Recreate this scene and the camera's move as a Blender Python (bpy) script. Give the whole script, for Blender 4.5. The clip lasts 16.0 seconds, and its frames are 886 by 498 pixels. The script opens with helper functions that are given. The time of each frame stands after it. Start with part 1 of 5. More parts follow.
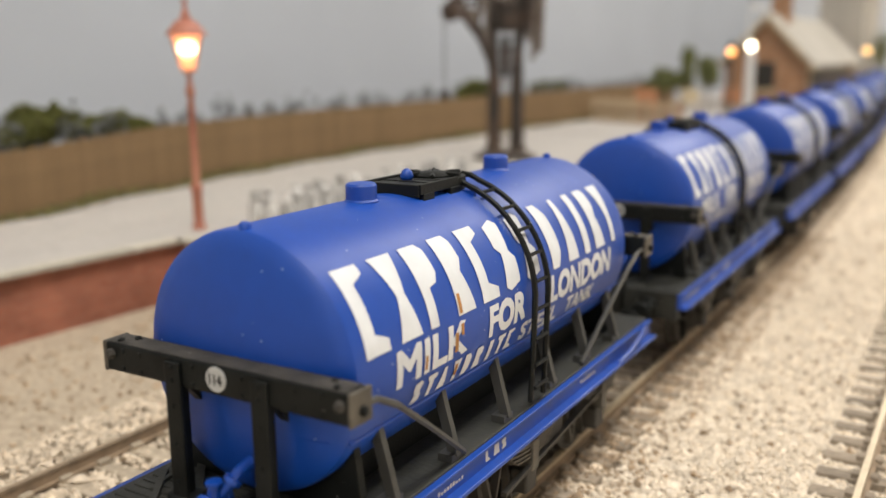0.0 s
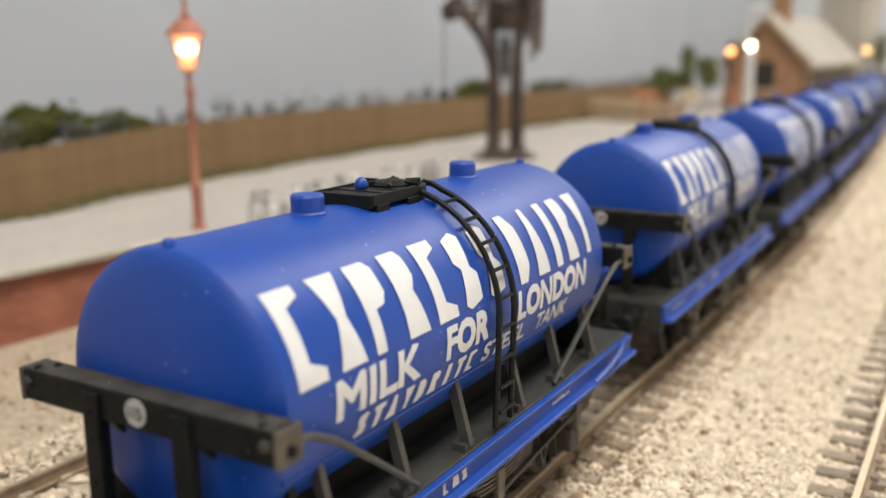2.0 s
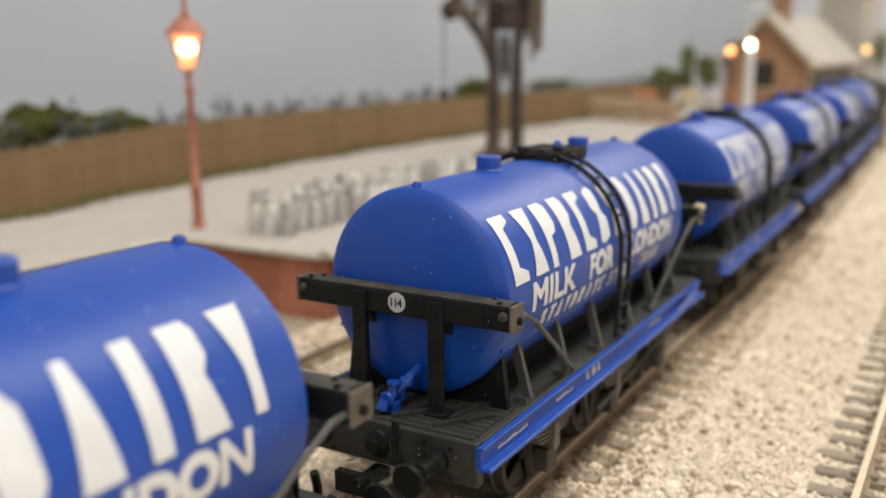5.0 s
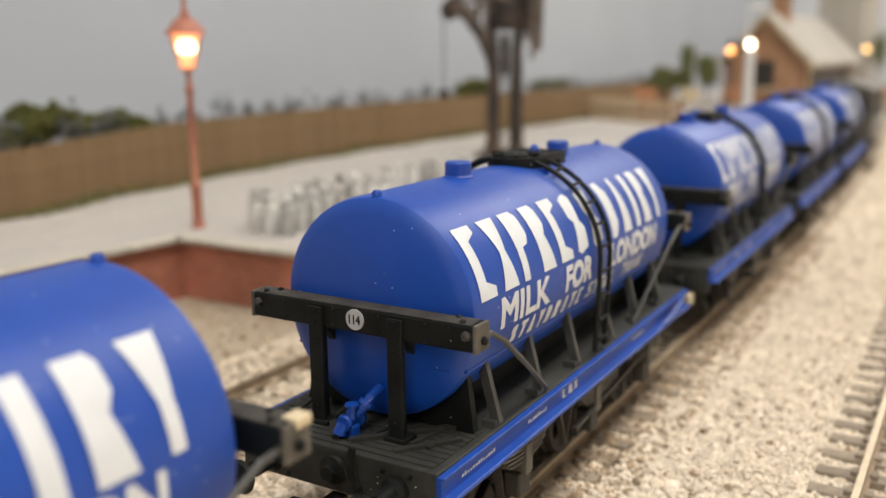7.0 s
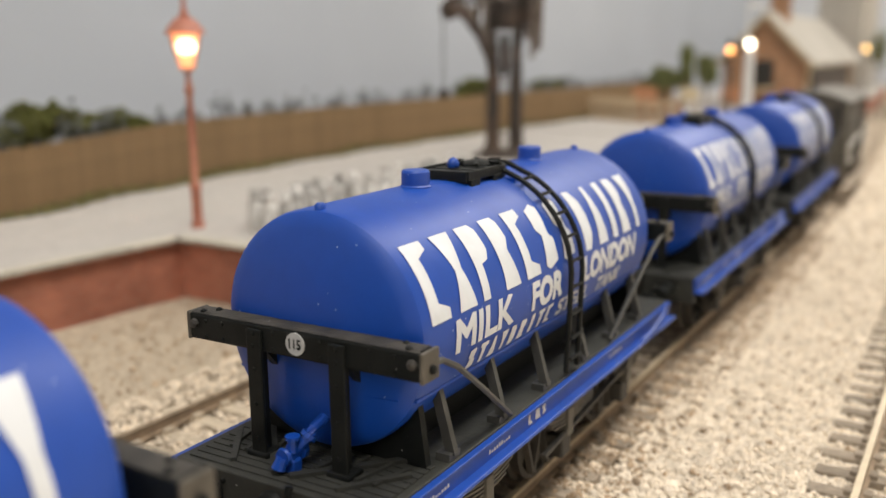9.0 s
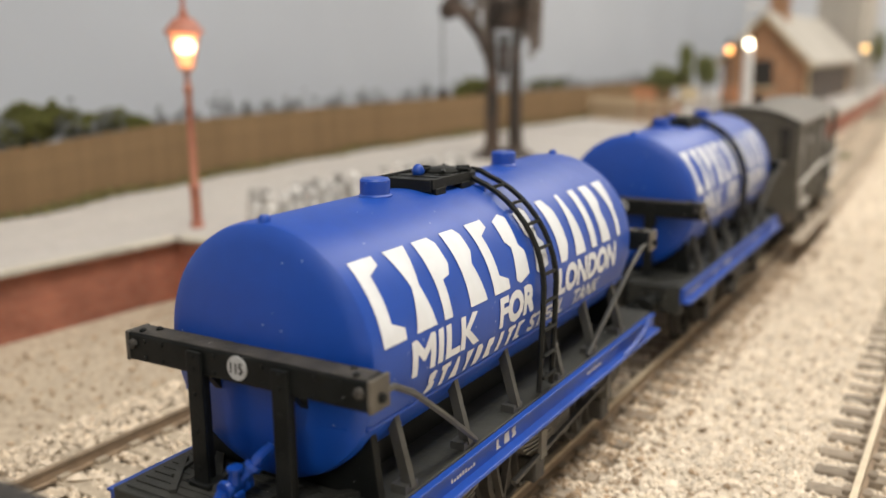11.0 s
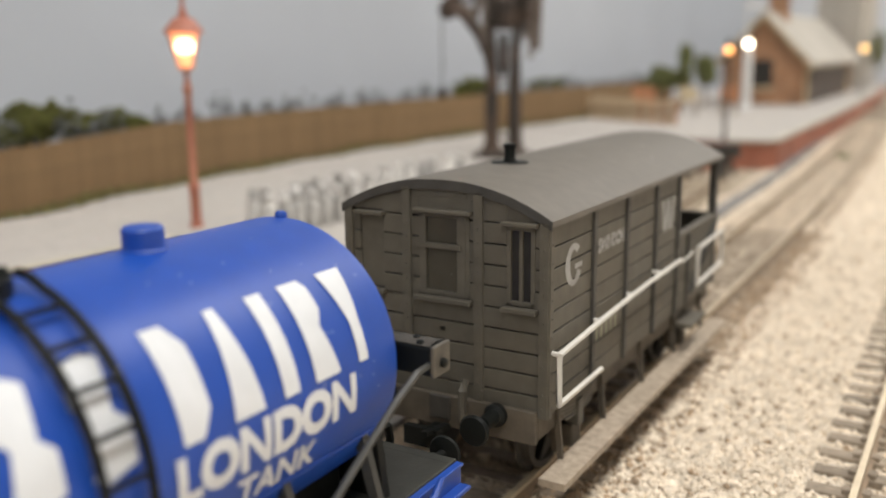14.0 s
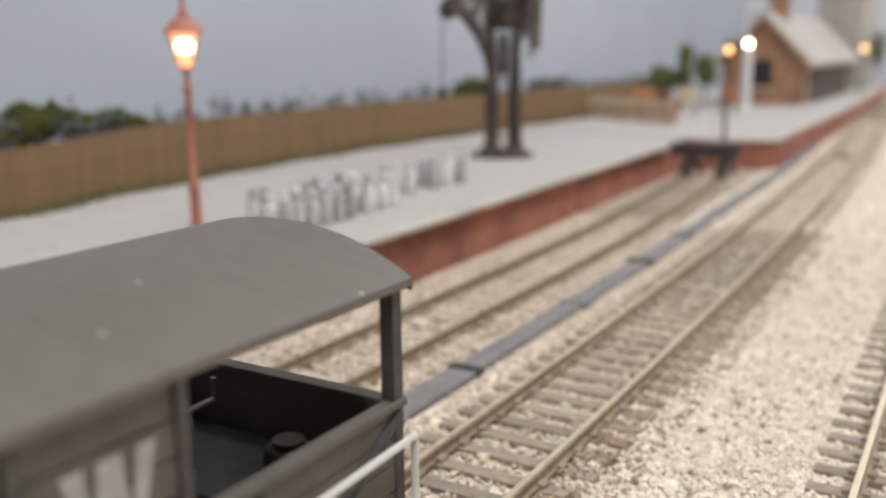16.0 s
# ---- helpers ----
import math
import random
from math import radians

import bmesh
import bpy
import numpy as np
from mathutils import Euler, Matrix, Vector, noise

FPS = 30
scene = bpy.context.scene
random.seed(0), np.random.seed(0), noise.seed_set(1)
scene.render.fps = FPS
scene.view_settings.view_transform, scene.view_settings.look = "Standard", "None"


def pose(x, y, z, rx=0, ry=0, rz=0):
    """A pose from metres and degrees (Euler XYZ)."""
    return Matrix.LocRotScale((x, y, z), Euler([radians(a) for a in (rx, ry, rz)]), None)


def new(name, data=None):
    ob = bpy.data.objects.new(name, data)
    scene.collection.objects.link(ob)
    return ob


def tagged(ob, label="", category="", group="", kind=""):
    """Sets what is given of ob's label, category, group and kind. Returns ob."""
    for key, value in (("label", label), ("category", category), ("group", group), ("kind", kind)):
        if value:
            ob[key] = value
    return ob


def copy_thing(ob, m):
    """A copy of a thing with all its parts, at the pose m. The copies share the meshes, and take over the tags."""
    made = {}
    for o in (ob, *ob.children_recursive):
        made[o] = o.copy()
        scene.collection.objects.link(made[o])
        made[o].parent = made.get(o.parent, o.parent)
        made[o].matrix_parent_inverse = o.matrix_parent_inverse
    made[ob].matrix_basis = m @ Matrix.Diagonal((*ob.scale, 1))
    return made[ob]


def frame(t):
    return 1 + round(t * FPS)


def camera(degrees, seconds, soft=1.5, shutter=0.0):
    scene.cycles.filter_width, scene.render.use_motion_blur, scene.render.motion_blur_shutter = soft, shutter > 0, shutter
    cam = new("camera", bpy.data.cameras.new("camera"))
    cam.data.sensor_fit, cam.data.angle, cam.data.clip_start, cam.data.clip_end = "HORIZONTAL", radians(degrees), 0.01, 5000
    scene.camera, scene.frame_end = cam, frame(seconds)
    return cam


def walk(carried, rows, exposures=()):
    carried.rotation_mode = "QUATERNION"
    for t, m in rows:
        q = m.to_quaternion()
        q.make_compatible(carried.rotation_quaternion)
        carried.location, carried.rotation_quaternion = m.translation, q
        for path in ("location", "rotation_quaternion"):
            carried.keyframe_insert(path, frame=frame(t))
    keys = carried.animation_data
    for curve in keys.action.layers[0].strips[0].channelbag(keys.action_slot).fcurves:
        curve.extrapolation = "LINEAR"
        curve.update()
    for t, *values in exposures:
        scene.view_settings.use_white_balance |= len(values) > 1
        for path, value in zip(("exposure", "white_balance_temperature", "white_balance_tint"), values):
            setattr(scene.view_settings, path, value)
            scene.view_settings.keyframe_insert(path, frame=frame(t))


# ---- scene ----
cam = camera(52.2, 16.0, soft=1.5)
MM = 0.001


def aim(yaw, pitch, roll):
    return Matrix.Rotation(radians(yaw), 4, "Z") @ Matrix.Rotation(radians(90 + pitch), 4, "X") @ Matrix.Rotation(radians(roll), 4, "Z")


def eye(yaw, pitch):
    return Matrix.Translation((0.0604, 0.0, 0.05975)) @ aim(yaw, pitch, -0.608)


# the camera rests on the layout and settles by a tenth of a degree
walk(cam, [(0, eye(31.03, -11.98)), (4, eye(31.0, -12.02)), (8, eye(30.98, -12.08)), (12, eye(30.90, -12.10)), (16, eye(30.885, -12.11))],
     exposures=[(0, 0.05, 6500, 10), (2, 0.06, 6500, 10), (3, 0.0, 6420, 10), (4, 0.06, 6500, 10), (6.5, -0.06, 6500, 10), (7.2, 0.04, 6500, 10), (8, 0.0, 6380, 10), (9, 0.03, 6500, 10), (11.5, 0.06, 6500, 10), (12.8, 0.03, 6500, 10), (13.5, 0.0, 6300, 10),
                (14, 0.0, 6290, 10), (14.6, 0.05, 6290, 10), (15.1, 0.08, 6200, 10), (16, -0.09, 5860, 11)])
cam.data.dof.use_dof = True
cam.data.dof.focus_distance = 0.105
cam.data.dof.aperture_fstop = 20.5

# ---- world and lamps ----
world = bpy.data.worlds.new("world")
scene.world = world
world.use_nodes = True
world.node_tree.nodes["Background"].inputs["Color"].default_value = (0.8, 0.82, 0.85, 1)
world.node_tree.nodes["Background"].inputs["Strength"].default_value = 0.05


def ceiling_lamp(x, y, z, watts, sx, sy, colour):
    data = bpy.data.lights.new("layout_lamp", "AREA")
    data.shape, data.size, data.size_y, data.energy, data.color = "RECTANGLE", sx, sy, watts, colour
    ob = new("layout_lamp", data)
    ob.matrix_world = pose(x, y, z)
    return ob


WARM = (1.0, 0.95, 0.88)
ceiling_lamp(0.36, 0.0, 1.28, 16.5, 0.3, 1.3, WARM)
ceiling_lamp(0.36, 1.5, 1.28, 13.0, 0.3, 1.3, WARM)
ceiling_lamp(0.35, 2.75, 1.28, 21.0, 1.6, 0.5, WARM)
ceiling_lamp(0.36, -1.5, 1.28, 13.0, 0.3, 1.3, WARM)


# ---- materials ----
def material(name, base, rough=0.6, metal=0.0, grain=400.0, vary=0.2, stain=40.0, stain_amount=0.25, bump=0.0, bump_scale=900.0,
             per_object=0.0, per_island=0.0, specks=0.0, speck_scale=700.0, speck_colour=(0.6, 0.58, 0.55), emit=0.0, stain_colour=None, coat=0.0, alpha=1.0):
    m = bpy.data.materials.new(name)
    m.use_nodes = True
    nt = m.node_tree
    n, l = nt.nodes, nt.links
    b = n["Principled BSDF"]
    tc = n.new("ShaderNodeTexCoord")
    n1, n2 = n.new("ShaderNodeTexNoise"), n.new("ShaderNodeTexNoise")
    n1.inputs["Scale"].default_value, n1.inputs["Detail"].default_value = grain, 3
    n2.inputs["Scale"].default_value, n2.inputs["Detail"].default_value = stain, 4
    l.new(tc.outputs["Object"], n1.inputs["Vector"])
    l.new(tc.outputs["Object"], n2.inputs["Vector"])
    r1 = n.new("ShaderNodeMapRange")
    for k, v in ((1, 0.3), (2, 0.7), (3, 1 - vary), (4, 1 + vary)):
        r1.inputs[k].default_value = v
    l.new(n1.outputs["Fac"], r1.inputs[0])
    mul = n.new("ShaderNodeVectorMath")
    mul.operation = "SCALE"
    mul.inputs[0].default_value = base
    l.new(r1.outputs[0], mul.inputs["Scale"])
    col = mul.outputs[0]
    r2 = n.new("ShaderNodeMapRange")
    for k, v in ((1, 0.45), (2, 0.75), (3, 0.0), (4, stain_amount)):
        r2.inputs[k].default_value = v
    l.new(n2.outputs["Fac"], r2.inputs[0])
    mix = n.new("ShaderNodeMix")
    mix.data_type = "RGBA"
    l.new(r2.outputs[0], mix.inputs[0])
    l.new(col, mix.inputs[6])
    mix.inputs[7].default_value = (*(stain_colour or [c * 0.55 for c in base]), 1)
    col = mix.outputs[2]
    if per_object or per_island:
        src = n.new("ShaderNodeObjectInfo").outputs["Random"] if per_object else n.new("ShaderNodeNewGeometry").outputs["Random Per Island"]
        amount = per_object or per_island
        r3 = n.new("ShaderNodeMapRange")
        r3.inputs[3].default_value, r3.inputs[4].default_value = 1 - amount, 1 + amount * 0.7
        l.new(src, r3.inputs[0])
        sc = n.new("ShaderNodeVectorMath")
        sc.operation = "SCALE"
        l.new(col, sc.inputs[0])
        l.new(r3.outputs[0], sc.inputs["Scale"])
        col = sc.outputs[0]
    if specks:
        v = n.new("ShaderNodeTexVoronoi")
        v.inputs["Scale"].default_value = speck_scale
        l.new(tc.outputs["Object"], v.inputs["Vector"])
        lt = n.new("ShaderNodeMath")
        lt.operation = "LESS_THAN"
        lt.inputs[1].default_value = 0.09
        l.new(v.outputs["Distance"], lt.inputs[0])
        sep = n.new("ShaderNodeSeparateColor")
        l.new(v.outputs["Color"], sep.inputs[0])
        gt = n.new("ShaderNodeMath")
        gt.operation = "LESS_THAN"
        gt.inputs[1].default_value = specks
        l.new(sep.outputs[0], gt.inputs[0])
        both = n.new("ShaderNodeMath")
        both.operation = "MULTIPLY"
        l.new(lt.outputs[0], both.inputs[0])
        l.new(gt.outputs[0], both.inputs[1])
        mx = n.new("ShaderNodeMix")
        mx.data_type = "RGBA"
        l.new(both.outputs[0], mx.inputs[0])
        l.new(col, mx.inputs[6])
        mx.inputs[7].default_value = (*speck_colour, 1)
        col = mx.outputs[2]
    l.new(col, b.inputs["Base Color"])
    rr = n.new("ShaderNodeMapRange")
    rr.inputs[3].default_value, rr.inputs[4].default_value = max(rough - 0.1, 0.03), min(rough + 0.12, 1)
    l.new(n2.outputs["Fac"], rr.inputs[0])
    l.new(rr.outputs[0], b.inputs["Roughness"])
    b.inputs["Metallic"].default_value = metal
    b.inputs["Coat Weight"].default_value = coat
    if bump:
        nb = n.new("ShaderNodeTexNoise")
        nb.inputs["Scale"].default_value, nb.inputs["Detail"].default_value = bump_scale, 4
        l.new(tc.outputs["Object"], nb.inputs["Vector"])
        bp = n.new("ShaderNodeBump")
        bp.inputs["Strength"].default_value, bp.inputs["Distance"].default_value = bump, 0.0003
        l.new(nb.outputs["Fac"], bp.inputs["Height"])
        l.new(bp.outputs[0], b.inputs["Normal"])
    b.inputs["Alpha"].default_value = alpha
    if emit:
        b.inputs["Emission Color"].default_value = (*base, 1)
        b.inputs["Emission Strength"].default_value = emit
    return m


def brick_material(name, c1, c2, mortar, length, height):
    m = bpy.data.materials.new(name)
    m.use_nodes = True
    n, l = m.node_tree.nodes, m.node_tree.links
    b = n["Principled BSDF"]
    tc, mp = n.new("ShaderNodeTexCoord"), n.new("ShaderNodeMapping")
    sx = n.new("ShaderNodeSeparateXYZ")
    cx = n.new("ShaderNodeCombineXYZ")
    add = n.new("ShaderNodeMath")
    l.new(tc.outputs["Object"], sx.inputs[0])
    l.new(sx.outputs[0], add.inputs[0])
    l.new(sx.outputs[1], add.inputs[1])
    l.new(add.outputs[0], cx.inputs[0])
    l.new(sx.outputs[2], cx.inputs[1])
    l.new(cx.outputs[0], mp.inputs[0])
    br = n.new("ShaderNodeTexBrick")
    br.inputs["Color1"].default_value, br.inputs["Color2"].default_value, br.inputs["Mortar"].default_value = (*c1, 1), (*c2, 1), (*mortar, 1)
    br.inputs["Scale"].default_value = 1.0
    br.inputs["Brick Width"].default_value, br.inputs["Row Height"].default_value = length, height
    br.inputs["Mortar Size"].default_value = height * 0.1
    l.new(mp.outputs[0], br.inputs["Vector"])
    nz = n.new("ShaderNodeTexNoise")
    nz.inputs["Scale"].default_value, nz.inputs["Detail"].default_value = 60, 5
    l.new(tc.outputs["Object"], nz.inputs["Vector"])
    r = n.new("ShaderNodeMapRange")
    r.inputs[1].default_value, r.inputs[2].default_value, r.inputs[3].default_value, r.inputs[4].default_value = 0.3, 0.7, 0.65, 1.25
    l.new(nz.outputs["Fac"], r.inputs[0])
    sc = n.new("ShaderNodeVectorMath")
    sc.operation = "SCALE"
    l.new(br.outputs["Color"], sc.inputs[0])
    l.new(r.outputs[0], sc.inputs["Scale"])
    l.new(sc.outputs[0], b.inputs["Base Color"])
    b.inputs["Roughness"].default_value = 0.85
    bp = n.new("ShaderNodeBump")
    bp.inputs["Strength"].default_value, bp.inputs["Distance"].default_value = 0.5, 0.0002
    l.new(br.outputs["Fac"], bp.inputs["Height"])
    bp.invert = True
    l.new(bp.outputs[0], b.inputs["Normal"])
    return m


BLUE = material("blue_paint", (0.0012, 0.054, 0.355), 0.43, vary=0.05, stain=60, stain_amount=0.12, specks=0.16, speck_scale=900, speck_colour=(0.35, 0.4, 0.6), bump=0.05, bump_scale=2500)
BLUE.node_tree.nodes["Principled BSDF"].inputs["Specular IOR Level"].default_value = 0.55
SOLE = material("blue_sole_paint", (0.009, 0.058, 0.33), 0.42, vary=0.08, stain=90, stain_amount=0.25, stain_colour=(0.03, 0.04, 0.12))
WHITE = material("white_lettering", (0.66, 0.685, 0.715), 0.5, vary=0.05, stain=150, stain_amount=0.12)
RUST = material("rust_stain", (0.42, 0.20, 0.06), 0.8, vary=0.3)
BLACK = material("black_plastic", (0.0085, 0.0098, 0.0092), 0.5, vary=0.25, stain=130, stain_amount=0.3, stain_colour=(0.024, 0.023, 0.021), specks=0.08, speck_scale=1100, bump=0.15, bump_scale=2500)
BLACK.node_tree.nodes["Principled BSDF"].inputs["Specular IOR Level"].default_value = 0.17
UNDER = material("weathered_black", (0.042, 0.039, 0.034), 0.65, vary=0.3, stain=120, stain_amount=0.5, stain_colour=(0.075, 0.065, 0.052), bump=0.2, bump_scale=2000)
DARKGREY = material("dark_grey_strut", (0.050, 0.050, 0.046), 0.5, vary=0.15, stain=120, stain_amount=0.3)
DECK = material("dusty_black_deck", (0.024, 0.025, 0.021), 0.66, vary=0.3, stain=110, stain_amount=0.5, stain_colour=(0.05, 0.049, 0.042), specks=0.08, speck_scale=1000, bump=0.25, bump_scale=2200)
SPRING = material("dusty_spring_leaf", (0.12, 0.11, 0.09), 0.7, vary=0.25, stain=120, stain_amount=0.4)
DUST = material("dust_caked_black", (0.034, 0.031, 0.027), 0.75, vary=0.35, stain=220, stain_amount=0.6, stain_colour=(0.075, 0.066, 0.052), specks=0.10, speck_scale=900, bump=0.6, bump_scale=1500)
STEEL = material("dull_steel", (0.32, 0.30, 0.27), 0.4, 0.8, vary=0.15)
# grime, plus the shade of gaps and post edges put into a darker grey
VANPOST = material("grimy_shaded_grey_paint", (0.052, 0.049, 0.043), 0.6, vary=0.2, stain=70, stain_amount=0.5, stain_colour=(0.03, 0.027, 0.023), bump=0.12, bump_scale=1800)
WORN = material("worn_beam_end", (0.085, 0.075, 0.06), 0.55, vary=0.35, stain=300, stain_amount=0.5, stain_colour=(0.02, 0.02, 0.02))
VAN = material("weathered_grey_paint", (0.092, 0.084, 0.066), 0.62, vary=0.15, stain=55, stain_amount=0.6, stain_colour=(0.112, 0.095, 0.068), specks=0.05, speck_scale=800, speck_colour=(0.25, 0.23, 0.2), bump=0.12, bump_scale=1800)
VANLOW = material("brown_weathered_frame", (0.085, 0.071, 0.053), 0.75, vary=0.25, stain=90, stain_amount=0.5, stain_colour=(0.13, 0.105, 0.075), bump=0.2, bump_scale=1500)
ROOF = material("dusty_grey_roof", (0.118, 0.106, 0.088), 0.6, vary=0.08, stain=35, stain_amount=0.5, stain_colour=(0.142, 0.130, 0.112), specks=0.10, speck_scale=450, speck_colour=(0.42, 0.40, 0.37), bump=0.1, bump_scale=1500)
# near-black tone that puts the shade inside the van into the colour
VANIN = material("shade_dark_interior", (0.03, 0.029, 0.027), 0.7, vary=0.2)
FLOORG = material("grey_green_boards", (0.115, 0.12, 0.102), 0.8, vary=0.15, stain=120, stain_amount=0.4)
RAILW = material("white_handrail", (0.62, 0.60, 0.55), 0.5, vary=0.1, stain=200, stain_amount=0.3, stain_colour=(0.35, 0.32, 0.27))
DISC = material("dusty_white_disc", (0.47, 0.48, 0.48), 0.6, vary=0.1, stain=300, stain_amount=0.5, stain_colour=(0.3, 0.3, 0.29))
SANDED = material("sand_covered_sleeper", (0.43, 0.36, 0.27), 0.9, grain=800, vary=0.25, stain=90, stain_amount=0.5, stain_colour=(0.30, 0.25, 0.185), per_object=0.2, bump=0.4, bump_scale=1200)
# brown siding rail, darkened for the shadow line along its head
DULLRAIL = material("shade_brown_rail", (0.22, 0.165, 0.11), 0.7, vary=0.2, stain=60, stain_amount=0.4)
FADED = material("faded_lettering", (0.34, 0.335, 0.32), 0.7, vary=0.15, stain=250, stain_amount=0.5, stain_colour=(0.2, 0.19, 0.17))
FADED2 = material("grimy_lettering", (0.26, 0.25, 0.18), 0.7, vary=0.2, stain=250, stain_amount=0.5)
RAILSIDE = material("rusty_rail_side", (0.28, 0.205, 0.135), 0.75, vary=0.2, stain=60, stain_amount=0.4)
RAILTOP = material("worn_rail_head", (0.60, 0.50, 0.35), 0.35, 0.35, vary=0.1, stain=30, stain_amount=0.35)
SLEEPER = material("weathered_sleeper", (0.31, 0.255, 0.195), 0.85, grain=800, vary=0.25, stain=90, stain_amount=0.5, stain_colour=(0.30, 0.25, 0.185), per_object=0.25, bump=0.4, bump_scale=1200)
BROWN = material("stained_chippings", (0.40, 0.295, 0.195), 0.85, vary=0.2, stain=500, stain_amount=0.3, per_island=0.35)
SANDY = material("sandy_chippings", (0.66, 0.56, 0.435), 0.85, vary=0.2, stain=500, stain_amount=0.3, per_island=0.18)
PANE2 = material("dusty_brown_pane", (0.052, 0.049, 0.038), 0.25, vary=0.1, stain=70, stain_amount=0.3)
STONE = material("cream_chippings", (0.79, 0.695, 0.565), 0.85, vary=0.15, stain=500, stain_amount=0.25, per_island=0.16)
EARTH = material("glued_ballast_bed", (0.76, 0.66, 0.53), 0.9, grain=1100, vary=0.3, stain=30, stain_amount=0.4, stain_colour=(0.60, 0.50, 0.375), bump=0.6, bump_scale=1000)
SAND = material("sandy_ground", (0.38, 0.315, 0.235), 0.9, grain=900, vary=0.3, stain=25, stain_amount=0.5, stain_colour=(0.30, 0.25, 0.18), bump=0.7, bump_scale=900)
PAVE = material("pale_yard_surface", (0.41, 0.385, 0.36), 0.85, grain=300, vary=0.08, stain=18, stain_amount=0.4, stain_colour=(0.46, 0.43, 0.38), bump=0.3, bump_scale=900)
KERB = material("stone_edging", (0.47, 0.44, 0.37), 0.85, grain=500, vary=0.12, stain=50, stain_amount=0.4, per_object=0.12)
BRICK = brick_material("red_brick", (0.43, 0.145, 0.085), (0.34, 0.11, 0.065), (0.36, 0.21, 0.15), 0.0030, 0.0010)
PALEBRICK = brick_material("warm_brick", (0.40, 0.21, 0.11), (0.33, 0.16, 0.08), (0.36, 0.27, 0.19), 0.0030, 0.0010)
FENCE = material("brown_fence_wood", (0.225, 0.143, 0.068), 0.8, grain=500, vary=0.12, stain=30, stain_amount=0.35, stain_colour=(0.27, 0.19, 0.10), per_object=0.07)
SALMON = material("dull_red_iron", (0.40, 0.15, 0.10), 0.55, vary=0.1, stain=100, stain_amount=0.3, stain_colour=(0.5, 0.25, 0.12))
CRANE = material("brown_iron", (0.038, 0.029, 0.023), 0.6, vary=0.3, stain=80, stain_amount=0.6, stain_colour=(0.17, 0.105, 0.07))
# shade between the churns is put into the dark stain and a second tone
CHURN = material("galvanised_churn", (0.60, 0.585, 0.56), 0.5, 0.0, vary=0.15, stain=150, stain_amount=0.5, stain_colour=(0.16, 0.145, 0.13), per_object=0.35)
SHADECHURN = material("shade_churn", (0.36, 0.345, 0.32), 0.55, 0.0, vary=0.2, stain=150, stain_amount=0.5, per_object=0.4)
PALEIRON = material("dusty_grey_iron", (0.20, 0.165, 0.14), 0.7, vary=0.3, stain=80, stain_amount=0.6, stain_colour=(0.09, 0.06, 0.045))
SLATE = material("pale_roof_sheet", (0.43, 0.405, 0.36), 0.8, grain=200, vary=0.12, stain=20, stain_amount=0.4)
WHITEP = material("white_post_paint", (0.74, 0.74, 0.73), 0.5, vary=0.06)
LEAF = material("dark_hedge_foam", (0.115, 0.12, 0.026), 0.9, grain=700, vary=0.4, stain=150, stain_amount=0.5, stain_colour=(0.03, 0.035, 0.012), per_island=0.4)
LEAF2 = material("olive_foliage", (0.17, 0.185, 0.07), 0.9, grain=700, vary=0.4, stain=150, stain_amount=0.5, per_island=0.4)
HAZE = material("grey_hedge_foam", (0.18, 0.19, 0.19), 0.9, grain=500, vary=0.3, per_island=0.3)
GRASS = material("static_grass", (0.16, 0.15, 0.05), 0.9, vary=0.4, per_island=0.4)
ORANGE = material("orange_board", (0.48, 0.22, 0.11), 0.6, vary=0.15)
PALEWOOD = material("pale_weathered_wood", (0.42, 0.31, 0.20), 0.8, vary=0.15, per_object=0.2)
CREAM = material("cream_board", (0.60, 0.50, 0.33), 0.6, vary=0.15)
SKY = material("painted_sky", (0.46, 0.495, 0.55), 0.9, grain=9, vary=0.05, stain=1.7, stain_amount=0.6, stain_colour=(0.59, 0.635, 0.70))
ROOM = material("off_white_wall", (0.70, 0.68, 0.65), 0.9, grain=20, vary=0.05, stain=1.0, stain_amount=0.2)
CARPET = material("grey_carpet", (0.16, 0.15, 0.14), 0.95, grain=300, vary=0.2, stain=2.0)
GLOW = material("lit_globe", (1.0, 0.70, 0.36), 0.4, emit=14.0)
GLOWW = material("lit_globe_white", (1.0, 0.86, 0.62), 0.4, emit=14.0)
GLOWO = material("lit_globe_orange", (1.0, 0.42, 0.13), 0.4, emit=4.0)
GLOWY = material("lit_globe_amber", (1.0, 0.60, 0.22), 0.4, emit=4.5)
AMBER = material("amber_lantern_pane", (1.0, 0.45, 0.2), 0.3, emit=0.85, alpha=0.5)
PANE = material("dark_window_pane", (0.035, 0.033, 0.03), 0.15, vary=0.1, stain=70, stain_amount=0.3)
CABLE = material("grey_rodding", (0.20, 0.19, 0.182), 0.7, vary=0.15, stain=60, stain_amount=0.4)


# ---- mesh helpers, in millimetres ----
def thing(name, label, category, group="", kind="", at=(0, 0, 0)):
    ob = new(name)
    ob.empty_display_size = 0.005
    ob.location = [c * MM for c in at]
    return tagged(ob, label, category, group, kind)


def mesh_of(bm, mat, name="mesh", smooth=None):
    bm.normal_update()
    me = bpy.data.meshes.new(name)
    bmesh.ops.scale(bm, vec=(MM, MM, MM), verts=bm.verts)
    bm.to_mesh(me)
    bm.free()
    me.materials.append(mat)
    if smooth is not None:
        me.shade_smooth()
        me.set_sharp_from_angle(angle=radians(smooth))
    return me


